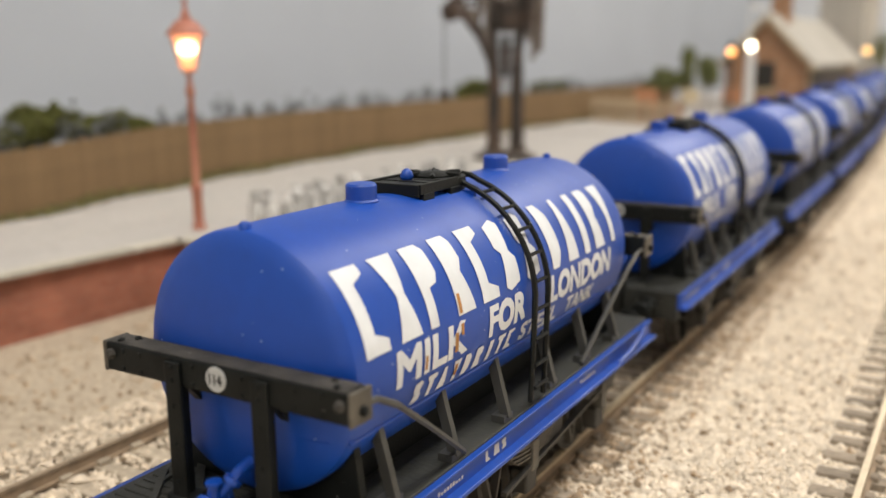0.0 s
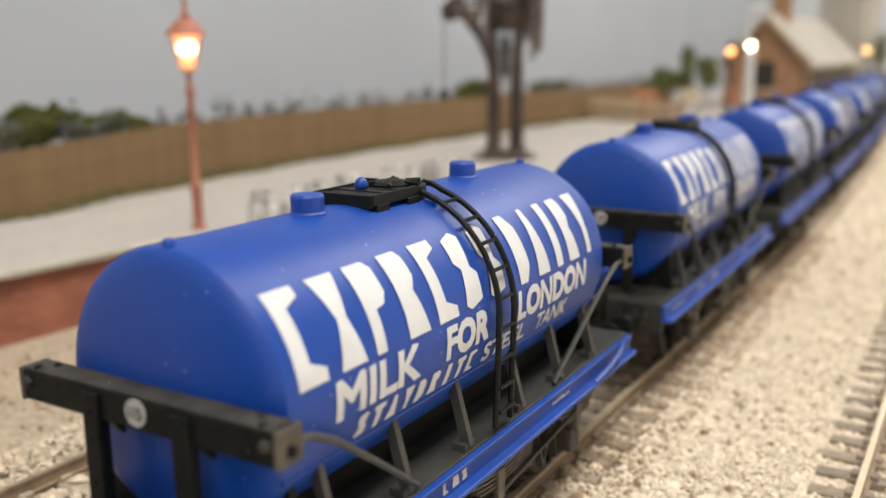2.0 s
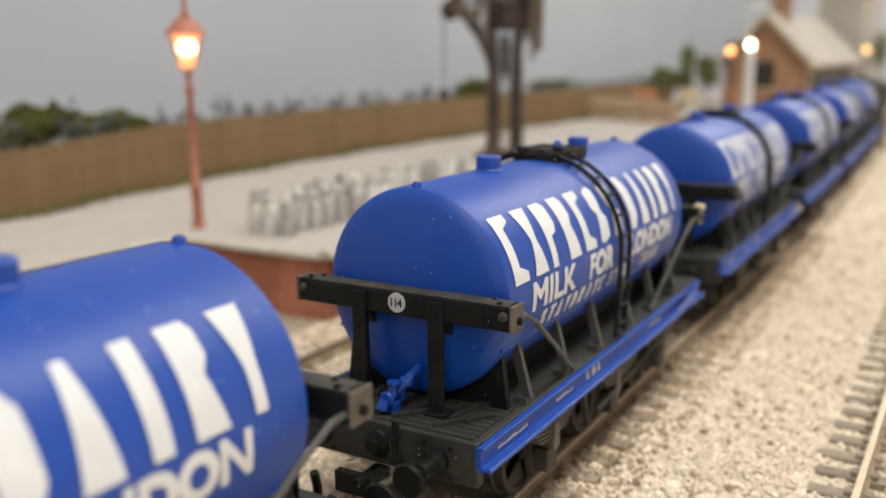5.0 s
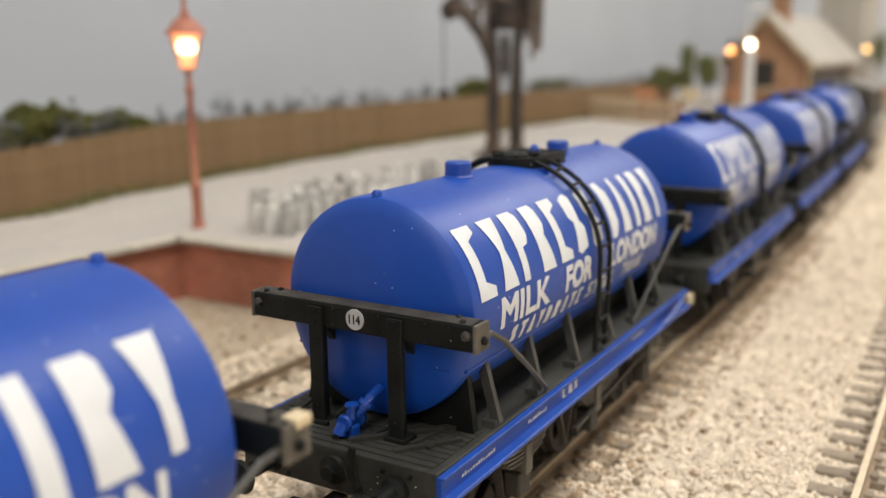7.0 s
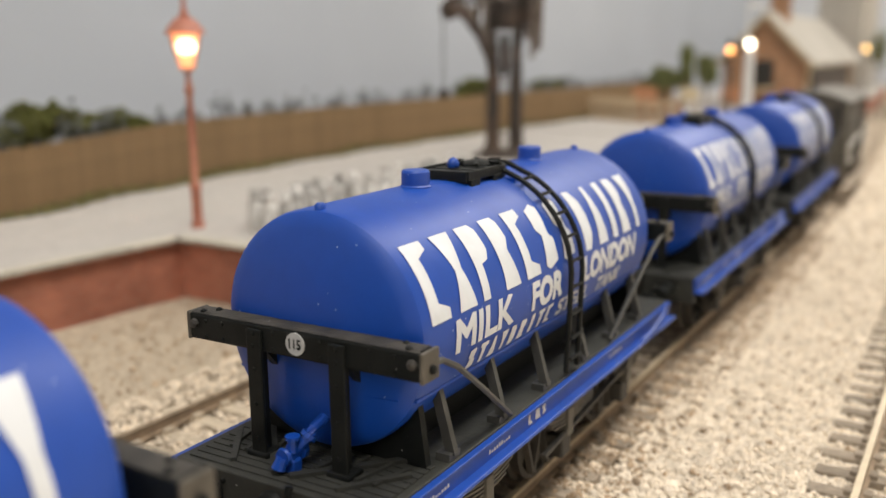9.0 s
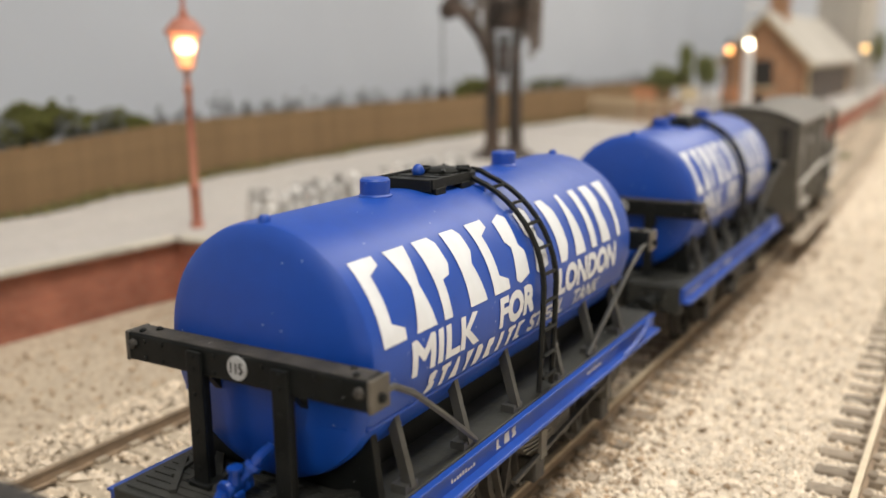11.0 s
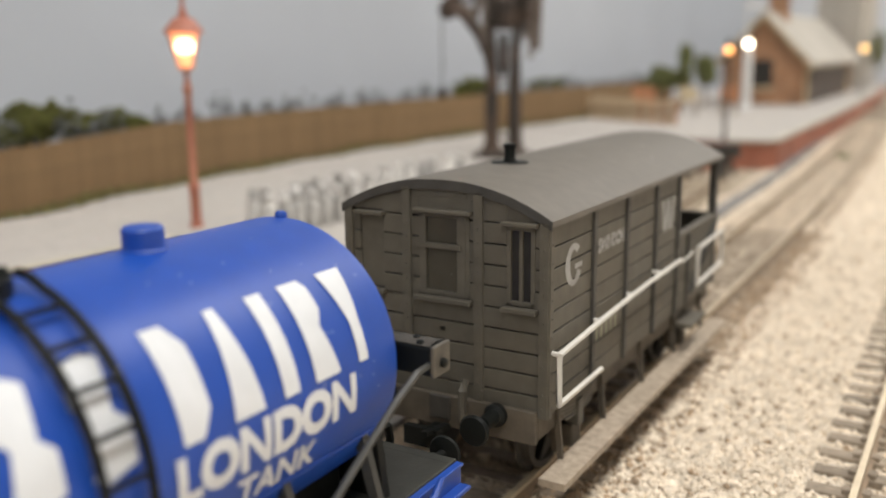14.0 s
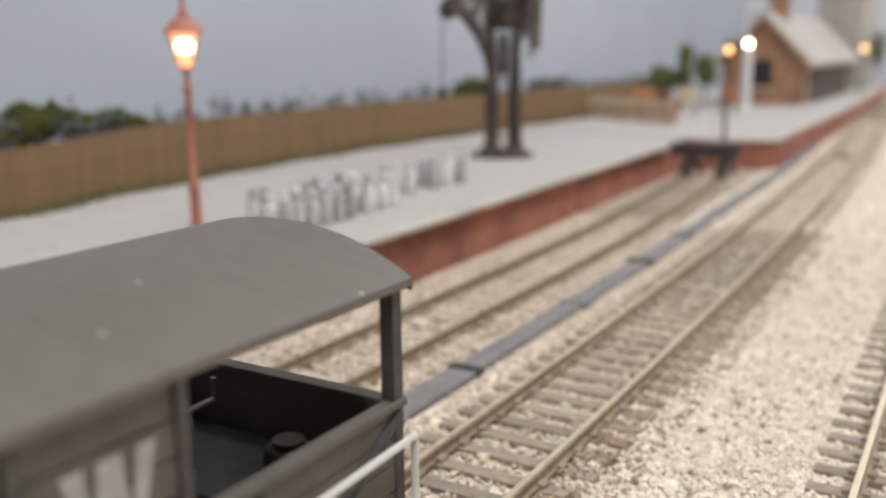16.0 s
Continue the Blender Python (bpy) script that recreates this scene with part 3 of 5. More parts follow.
def churns():
    c = thing("milk_churn", "grey galvanised milk churn standing on the dock", "milk churn", "milk churns on the dock")
    part("body", lathe(bmesh.new(), [(2.1, 0), (2.2, 0.4), (2.1, 6.6), (1.9, 7.4), (1.15, 8.6), (1.1, 9.4)], "z", seg=14), CHURN, c, smooth=40)
    part("lid", lathe(bmesh.new(), [(1.45, 9.4), (1.6, 9.6), (1.5, 10.5), (0.5, 10.8)], "z", seg=12), CHURN, c, smooth=40)
    for s in (-1, 1):
        part("handle", tube(bmesh.new(), [(s * 1.1, 0, 8.7), (s * 2.1, 0, 8.6), (s * 2.1, 0, 7.2)], 0.18, 5), CHURN, c)
    dull = {}
    for o in c.children:
        if o.data.name not in dull:
            dull[o.data.name] = o.data.copy()
            dull[o.data.name].materials[0] = SHADECHURN
    rng = random.Random(11)
    spots = []
    for col in range(10):
        for row in range(4):
            x, y = -119.5 + row * 5.6 + rng.uniform(-0.6, 0.6), 188.5 + col * 5.8 + rng.uniform(-0.7, 0.7)
            if rng.random() < 0.82:
                spots.append((x, y))
    for col in range(8):
        for row in range(2):
            if rng.random() < 0.7:
                spots.append((-118 + row * 6.2 + rng.uniform(-1, 1), 258 + col * 8.5 + rng.uniform(-1.5, 1.5)))
    for i, (x, y) in enumerate(spots):
        m = Matrix.Translation((x * MM, y * MM, 11.6 * MM)) @ Matrix.Rotation(rng.uniform(0, 3), 4, "Z")
        if i == 0:
            c.matrix_basis = m
            continue
        ob = copy_thing(c, m)
        # some near churns take the darker tone, for the shaded gaps
        if y < 250 and rng.random() < 0.3:
            tagged(ob, "milk churn darkened for the shade between churns on the dock", "milk churn", "milk churns on the dock")
            for o in ob.children:
                o.data = dull[o.data.name]


def crane():
    x, y, z = -139, 391, 11.6
    c = thing("yard_crane", "weathered brown iron yard crane on the dock", "crane")
    part("base_plate", lathe(bmesh.new(), [(15, 0), (15, 1.4), (13, 2.2), (8, 2.6), (7, 3.4)], "z", (x, y, z), 24), CRANE, c, smooth=40)
    r = Vector((0.86, 0.51, 0))
    V = lambda a, h, o=0.0: Vector((x, y, z + h)) + r * a + Vector((-0.51, 0.86, 0)) * o
    for k in (-1, 1):
        part("column", tube(bmesh.new(), [V(5.6 * k, 2), V(5.4 * k, 34), V(5.6 * k, 50), V(8.0 * k, 72), V(8.0 * k, 96)], [3.6, 3.1, 2.6, 2.3, 2.1], 10), CRANE, c, "tapered iron column", smooth=60)
        part("column_foot", lathe(bmesh.new(), [(4.6, 0), (4.4, 3), (3.2, 5)], "z", V(5.6 * k, 2), 12), CRANE, c, smooth=40)
    for h in (9, 36, 60, 74, 86):
        part("cross_tie", beam(bmesh.new(), V(-6.5, h), V(6.5, h), 1.2, 1.4), PALEIRON, c)
    for h0, h1 in ((48, 60), (60, 74), (74, 90)):
        part("lattice", beam(beam(bmesh.new(), V(-7, h0), V(7, h1), 0.9, 0.9), V(7, h0), V(-7, h1), 0.9, 0.9), CRANE, c)
    part("king_pin", lathe(bmesh.new(), [(1.6, 38), (2.4, 42), (2.4, 52), (1.6, 58)], "z", (x, y, z), 10), CRANE, c, smooth=40)
    for o in (-2.5, 2.5):
        part("jib", tube(bmesh.new(), [V(-5.5, 34, o), V(-7.5, 46, o), V(-12, 57, o), V(-19, 66, o), V(-28, 72, o)], [1.6, 1.7, 1.8, 1.7, 1.5], 8), CRANE, c, "curved iron jib", smooth=60)
        part("jib_top", tube(bmesh.new(), [V(-27, 73, o), V(-12, 80, o), V(6, 84, o)], 1.2, 8), CRANE, c)
        for a0, h0, a1, h1 in ((-12, 57, -14, 79), (-19, 66, -14, 79), (-19, 66, -22, 75), (-7.5, 46, -6, 82)):
            part("jib_strut", beam(bmesh.new(), V(a0, h0, o), V(a1, h1, o), 1.0, 1.0), CRANE, c)
    part("gear_case", box(bmesh.new(), x - 4, x + 7, y - 4, y + 4, z + 60, z + 73, 1.5), CRANE, c)
    for k, (a0, a1, h0, h1) in enumerate(((-9, 10, 63, 66), (-10, 13, 69, 73), (-7, 15, 78, 83), (-10, 15, 88, 96))):
        part("winch_frame", beam(bmesh.new(), V(a0, (h0 + h1) / 2, 4 - 2 * k), V(a1, (h0 + h1) / 2 + 2, 4 - 2 * k), 3, h1 - h0), (CRANE, PALEIRON)[k % 2], c, "weathered winch framing")
    for a, h0, h1 in ((12.5, 46, 96), (16, 50, 92), (-9.5, 60, 98), (3, 62, 96)):
        part("winch_upright", beam(bmesh.new(), V(a, h0, -3), V(a + 1.5, h1, -3), 1.8, 1.4, (0, 1, 0)), PALEIRON, c)
    for k, (dx, dz, rad) in enumerate(((10.5, 66, 6), (-2, 68, 5), (11, 82, 6))):
        bm = bmesh.new()
        o = Vector((x, y, z + dz)) + r * dx + Vector((0.4, -0.9, 0)) * (3 + k)
        for j in range(16):
            a, b = 2 * math.pi * j / 16, 2 * math.pi * (j + 1) / 16
            beam(bm, o + r * rad * math.cos(a) + Vector((0, 0, rad * math.sin(a))), o + r * rad * math.cos(b) + Vector((0, 0, rad * math.sin(b))), 1.0, 1.2)
        for j in range(4):
            a = math.pi * j / 4
            beam(bm, o - r * rad * math.cos(a) - Vector((0, 0, rad * math.sin(a))), o + r * rad * math.cos(a) + Vector((0, 0, rad * math.sin(a))), 0.6, 0.6)
        part("gear_wheel", bm, CRANE, c)
    for k, (a0, a1, h0, h1) in enumerate(((9.5, 13, 55, 97), (14, 17.5, 50, 97), (-6, -2.5, 62, 97), (4.5, 8, 70, 97), (-1.5, 1.5, 66, 97), (1.5, 4.5, 60, 76))):
        part("side_sheet", beam(bmesh.new(), V((a0 + a1) / 2, h0, 2 - k), V((a0 + a1) / 2, h1, 2 - k), a1 - a0, 0.8, (-0.51, 0.86, 0)), (PALEIRON, CRANE)[k % 2], c, "weathered side sheet")
    for k, (a0, h0, a1, h1) in enumerate(((-5.5, 38, -9, 60), (-7, 46, -16, 70), (-10, 55, -22, 74), (-8, 60, -5, 84), (-14, 64, -9, 82))):
        part("jib_web", beam(bmesh.new(), V(a0, h0, -1.5), V(a1, h1, -1.5), 3.2, 0.8, (-0.51, 0.86, 0)), PALEIRON, c)
    tip = Vector((x, y, z + 69)) - r * 26
    part("pulley", lathe(bmesh.new(), [(4.2, -1.6), (4.6, -1), (3.8, 0), (4.6, 1), (4.2, 1.6)], "y", tip, 20), CRANE, c, "brown pulley wheel")
    part("hoist_chain", tube(bmesh.new(), [tip + Vector((-3.5, 0, -2)), tip + Vector((-3.5, 0, -36))], 0.35, 5), DARKGREY, c)
    part("tie_rod", tube(bmesh.new(), [tip + Vector((0, 0, 4)), Vector((x, y, z + 74)) + r * 6], 0.7, 6), CRANE, c)
    part("hook_block", box(bmesh.new(), tip.x - 5, tip.x - 2, tip.y - 1, tip.y + 1, tip.z - 41, tip.z - 36, 0.4), CRANE, c)


street_lamp()
churns()
crane()


# ---- the station beyond ----
def station():
    top = 12.0
    outline = [(-36, 518), (-40, 857), (-52, 1200), (-70, 1500), (-260, 1500), (-240, 560), (-60, 506)]
    base = thing("station_platform", "station platform with red brick face and pale surface", "platform", kind="structure")
    part("platform_wall", plate(bmesh.new(), outline, top + 6, "z", -7), BRICK, base, "red brick platform face")
    inner = [(-38, 519.5), (-42, 857), (-54, 1200), (-72, 1498), (-258, 1498), (-238, 562), (-61, 508)]
    part("platform_surface", plate(bmesh.new(), inner, 0.9, "z", top - 0.9), PAVE, base, "pale grey platform surface")
    for (ax, ay), (bx, by) in (((-38, 518), (-42, 857)), ((-42, 857), (-54, 1200)), ((-60, 507), (-37, 518))):
        n = max(1, int(math.hypot(bx - ax, by - ay) / 18))
        for k in range(n):
            p, q = Vector((ax, ay, top + 0.1)).lerp(Vector((bx, by, top + 0.1)), k / n), Vector((ax, ay, top + 0.1)).lerp(Vector((bx, by, top + 0.1)), (k + 0.98) / n)
            part("edging_stone", beam(bmesh.new(), p, q, 5.0, 1.2), KERB, base)

    # station house: gable towards the yard, a canopy along the platform
    h = thing("station_house", "warm brick station house with pale gabled roof", "house")
    x0, x1, y0, y1, e, r = -157, -85, 880, 1200, top + 40, top + 80
    mid = (x0 + x1) / 2
    wall = [(x0, top), (x1, top), (x1, e), (mid, r), (x0, e)]
    part("wall", plate(bmesh.new(), wall, y1 - y0, "y", y0), PALEBRICK, h, "warm brown brick wall")
    for s in (0, 1):
        a, b = (mid, r + 2.0), ((x1 + 9, e - 5) if s else (x0 - 9, e - 5))
        bm = plate(bmesh.new(), [a, b, (b[0], b[1] + 2.2), (a[0], a[1] + 2.4)], y1 - y0 + 14, "y", y0 - 7)
        part("roof", bm, SLATE, h, "pale roof slope")
        bm = plate(bmesh.new(), [a, b, (b[0], b[1] - 3), (a[0], a[1] - 3)], 1.2, "y", y0 - 8.4)
        part("barge_board", bm, CREAM, h)
    w = part("window", box(bmesh.new(), mid - 9, mid + 9, y0 - 0.6, y0 + 1, top + 16, top + 40, 0.3), PANE, h, "dark gable window")
    part("window_sill", box(bmesh.new(), mid - 11, mid + 11, y0 - 2, y0 + 1, top + 14, top + 16), CREAM, w)
    # open-fronted waiting bay, its shade a solid dark box, and its posts along the platform side
    part("bay_opening", box(bmesh.new(), x1 - 0.5, x1 + 2.6, 900, 1150, top + 2, top + 33, 0.3), CRANE, h, "solid dark box for the shade of the waiting bay")
    part("fascia", box(bmesh.new(), x1 + 0.2, x1 + 3.2, 896, 1155, top + 33, top + 37, 0.3), CREAM, h, "cream timber fascia")
    for yy in (890, 1160):
        part("bay_post", box(bmesh.new(), x1 + 0.1, x1 + 3.0, yy - 1.5, yy + 1.5, top, top + 36, 0.3), CREAM, h)
    st = part("chimney", box(bmesh.new(), mid - 7, mid + 9, 925, 945, r - 14, r + 30, 0.6), PALEBRICK, h, "brick chimney stack")
    part("chimney_pot", lathe(bmesh.new(), [(2.6, 0), (2.2, 8), (2.8, 9)], "z", (mid + 1, 935, r + 30), 10), BRICK, st)
    # taller pale building behind
    g = thing("goods_shed", "tall pale grey shed behind the station house", "building")
    part("wall", box(bmesh.new(), -133, -80, 1230, 1380, top, top + 125, 0.5), SLATE, g)
    part("roof", plate(bmesh.new(), [(-138, top + 125), (-75, top + 125), (-106, top + 150)], 162, "y", 1224), SLATE, g)

    # low fence and boards on the yard side of the platform
    low = thing("yard_fence", "low brown paling fence at the platform end", "fence")
    for k in range(32):
        x, y = -198 + k * 2.6, 650 - k * 1.6
        part("paling", box(bmesh.new(), x - 0.8, x + 0.8, y - 0.4, y + 0.4, top, top + 16 + (k * 7 % 3)), (PALEWOOD, CREAM, PALEWOOD, ORANGE if k > 18 else PALEWOOD)[k * 5 % 4], low)
    part("paling_rail", beam(bmesh.new(), (-198, 649, top + 8), (-118, 600, top + 8), 0.8, 1.4), FENCE, low)
    for x, y, w, mat, lab in ((-170, 690, 26, ORANGE, "orange enamel notice board on posts"), (-138, 700, 20, CREAM, "cream notice board on posts"), (-112, 720, 18, ORANGE, "small orange notice board on posts")):
        n = thing("notice_board", lab, "notice board")
        part("board", box(bmesh.new(), x - w * 0.35, x + w * 0.35, y, y + 1.2, top + 11, top + 22, 0.2), mat, n)
        for s in (-1, 1):
            part("leg", box(bmesh.new(), x + s * w * 0.3 - 0.7, x + s * w * 0.3 + 0.7, y + 1.2, y + 2.4, top, top + 23), FENCE, n)
    # lamps
    for x, y, zl, mat, post, lab in ((-63.4, 512, 61.0, GLOWO, CRANE, "platform lamp with orange glowing globe"), (-117, 800, 66.2, GLOWW, WHITEP, "white platform lamp with bright globe"),
                                     (-60.7, 1100, 62.0, GLOWY, CRANE, "distant platform lamp with amber globe")):
        p = thing("platform_lamp", lab, "lamp post", "station platform lamps")
        g = 0.8 if y < 600 else 1.1
        wide = 4.2 if post is WHITEP else 1.0
        part("post", lathe(bmesh.new(), [(wide * 1.5, 0), (wide * 1.4, 2), (wide, 3), (wide * 0.85, zl - top - 4), (wide * 0.5, zl - top - 2.5)], "z", (x, y, top), 12), post, p, smooth=40)
        part("lamp_globe", lathe(bmesh.new(), [(0.5, -2.6 * g), (2.2 * g, -1.4 * g), (2.6 * g, 0), (2.2 * g, 1.4 * g), (0.5, 2.6 * g)], "z", (x, y, zl), 14), mat, p, smooth=60)
        part("lamp_cap", lathe(bmesh.new(), [(2.7, 2.4), (1.5, 3.6), (0.3, 6)], "z", (x, y, zl), 12), post, p)
    s = thing("signal_post", "tall white signal post with finial beyond the platform", "signal")
    part("post", tube(bmesh.new(), [(-123, 815, top), (-123, 815, top + 92)], [1.4, 0.9], 8), WHITEP, s)
    part("arm", box(bmesh.new(), -123, -108, 813, 814, top + 84, top + 88, 0.2), WHITEP, s)
    part("finial", lathe(bmesh.new(), [(1.8, 0), (0.4, 6)], "z", (-123, 815, top + 92), 8), CRANE, s)

    b = thing("buffer_stop", "black timber and rail buffer stop closing the siding", "buffer stop")
    for s in (-1, 1):
        x = -59 + s * 8.7
        part("upright", beam(bmesh.new(), (x, 458, -4.5), (x, 458, 15), 3.6, 3.6, (0, 1, 0)), UNDER, b)
        part("stay", beam(bmesh.new(), (x, 484, -3.5), (x, 459, 13), 2, 2), UNDER, b)
        part("front_strut", beam(bmesh.new(), (x, 440, -2.2), (x, 457, 9), 1.6, 1.6), UNDER, b)
    part("cross_beam", box(bmesh.new(), -76, -42, 454, 457.5, 8.5, 15, 0.3), UNDER, b)
    for dx, dy, w, hh in ((-190, 790, 17, 28), (-171, 806, 8, 46), (-178, 812, 18, 26), (-160, 830, 13, 38)):
        bush(dx, dy, top + 8 + hh * 0.55, w * 0.8, w, hh * 0.55, LEAF2, "olive green model tree behind the platform", 1500)
    bush(-68, 1300, top + 40, 12, 14, 40, LEAF2, "olive model tree beyond the station", 700)


station()
tufts("grass_tuft", "small olive weed tuft between the running rails", "weed", LEAF2, [(-9.5, 583.0, -2.2, 5, 11, 2.2, 160)], 0.9)
# point rodding between the tracks, in butted covers
rodding = thing("rodding_trunk", "dull grey point rodding run between the tracks", "rodding", kind="structure")
y = 110.0
while y < 900:
    length = random.uniform(34, 58)
    dx, wd = random.uniform(-0.5, 0.5), random.uniform(5.0, 6.4)
    part("cover", ribbon([(-24.5 + dx + track_x(y + q * length), y + q * length) for q in (0, 0.5, 0.97)], -4.4, -1.9 + random.uniform(-0.5, 0.3), wd), CABLE, rodding)
    part("roller_frame", box(bmesh.new(), -28.4 + track_x(y), -20.8 + track_x(y), y - 1.2, y + 1.0, -4.4, -1.5 + random.uniform(-0.3, 0.5), 0.2), UNDER if random.random() < 0.5 else CABLE, rodding)
    y += length


# ---- milk tank wagon: x across, y back from the front headstock line, z up from the rail ----
R, AXIS, MID = 13.5, 30.4, 42.0
Y0, Y1 = 5.2, 77.4


def wrap(bm, lift=0.10):
    """Lays flat letters (x along the tank, y as millimetres of arc above the waist) on the near flank."""
    for v in bm.verts:
        a = v.co.y / R
        v.co = Vector(((R + lift) * math.cos(a), v.co.x, AXIS + (R + lift) * math.sin(a)))
    return bm


def shift(bm, dx, dy):
    bmesh.ops.translate(bm, vec=(dx, dy, 0), verts=bm.verts)
    return bm


def wheelset(parent, y, rad, axle_y=True):
    bm = bmesh.new()
    for s in (-1, 1):
        prof = [(0.9, s * 6.3), (0.9, s * 7.1), (rad - 1.0, s * 7.2), (rad + 0.55, s * 7.25), (rad + 0.55, s * 7.7), (rad, s * 7.9), (rad - 0.05, s * 9.3), (rad - 0.9, s * 9.4), (rad - 1.1, s * 8.7), (1.4, s * 8.6), (1.2, s * 9.5)]
        lathe(bm, prof, "x", seg=28)
    tube(bm, [(-11, 0, 0), (11, 0, 0)], 0.8, 8)
    w = part("wheelset", bm, UNDER, parent, "dark weathered wheels on an axle", smooth=40, at=(0, y, rad))
    for s in (-1, 1):
        for k in range(4):
            a = math.pi / 2 * k
            c, q = math.cos(a), math.sin(a)
            b2 = beam(bmesh.new(), (s * 9.0, c * 1.2, q * 1.2), (s * 9.0, c * (rad - 1.0), q * (rad - 1.0)), 0.5, 1.3, (1, 0, 0))
            part("spoke", b2, BLACK, w)
    return w


def axle_gear(parent, y, x, rad, UNDER=UNDER):
    """Axlebox, W-iron and leaf spring on one side."""
    s = 1 if x > 0 else -1
    part("axlebox", box(bmesh.new(), min(x, x + s * 2.4), max(x, x + s * 2.4), y - 1.6, y + 1.6, rad - 1.8, rad + 1.6, 0.3), UNDER, parent, "weathered axlebox")
    bm = bmesh.new()
    for k in (-1, 1):
        beam(bm, (x, y + k * 2.0, rad - 2.4), (x, y + k * 4.2, 12.6), 0.5, 1.0, (1, 0, 0))
    beam(bm, (x, y - 2.2, rad - 2.4), (x, y + 2.2, rad - 2.4), 0.5, 0.7, (1, 0, 0))
    part("w_iron", bm, UNDER, parent)
    bm = bmesh.new()
    for k in range(4):
        n, half = 8, 7.4 - k * 0.9
        for j in range(n):
            a, b = -half + 2 * half * j / n, -half + 2 * half * (j + 1) / n
            beam(bm, (x + s * 2.0, y + a, 11.2 - k * 0.55 + 0.9 * (a / 7) ** 2), (x + s * 2.0, y + b, 11.2 - k * 0.55 + 0.9 * (b / 7) ** 2), 1.3, 0.3)
    box(bm, min(x + s * 0.9, x + s * 3.0), max(x + s * 0.9, x + s * 3.0), y - 0.9, y + 0.9, rad + 1.4, 11.6, 0.1)
    part("leaf_spring", bm, SPRING, parent, "dusty leaf spring")


def buffer(parent, x, y, out):
    """A round buffer that points along -y (out -1) or +y (out 1)."""
    part("buffer_shank", lathe(bmesh.new(), [(1.6, 0), (1.6, out * 0.8), (1.05, out * 1.2), (0.95, out * 4.0), (0.6, out * 4.1), (0.6, out * 6.0)], "y", (x, y, 13.2), 14), BLACK, parent, smooth=40)
    part("buffer_head", lathe(bmesh.new(), [(1.0, out * 5.7), (2.0, out * 6.0), (2.15, out * 6.3), (1.9, out * 6.7), (0.7, out * 6.9)], "y", (x, y, 13.2), 20), BLACK, parent, smooth=40)


def coupling(parent, y, out):
    bm = beam(bmesh.new(), (0, y, 9.6), (0, y + out * 6.0, 9.6), 2.0, 1.2)
    beam(bm, (-2.6, y + out * 5.8, 10.2), (2.6, y + out * 5.8, 10.2), 1.1, 2.6)
    beam(bm, (1.6, y + out * 2, 10.6), (1.6, y + out * 8.0, 11.6), 1.0, 0.6)
    part("coupling", bm, BLACK, parent, "black tension-lock coupling hook")


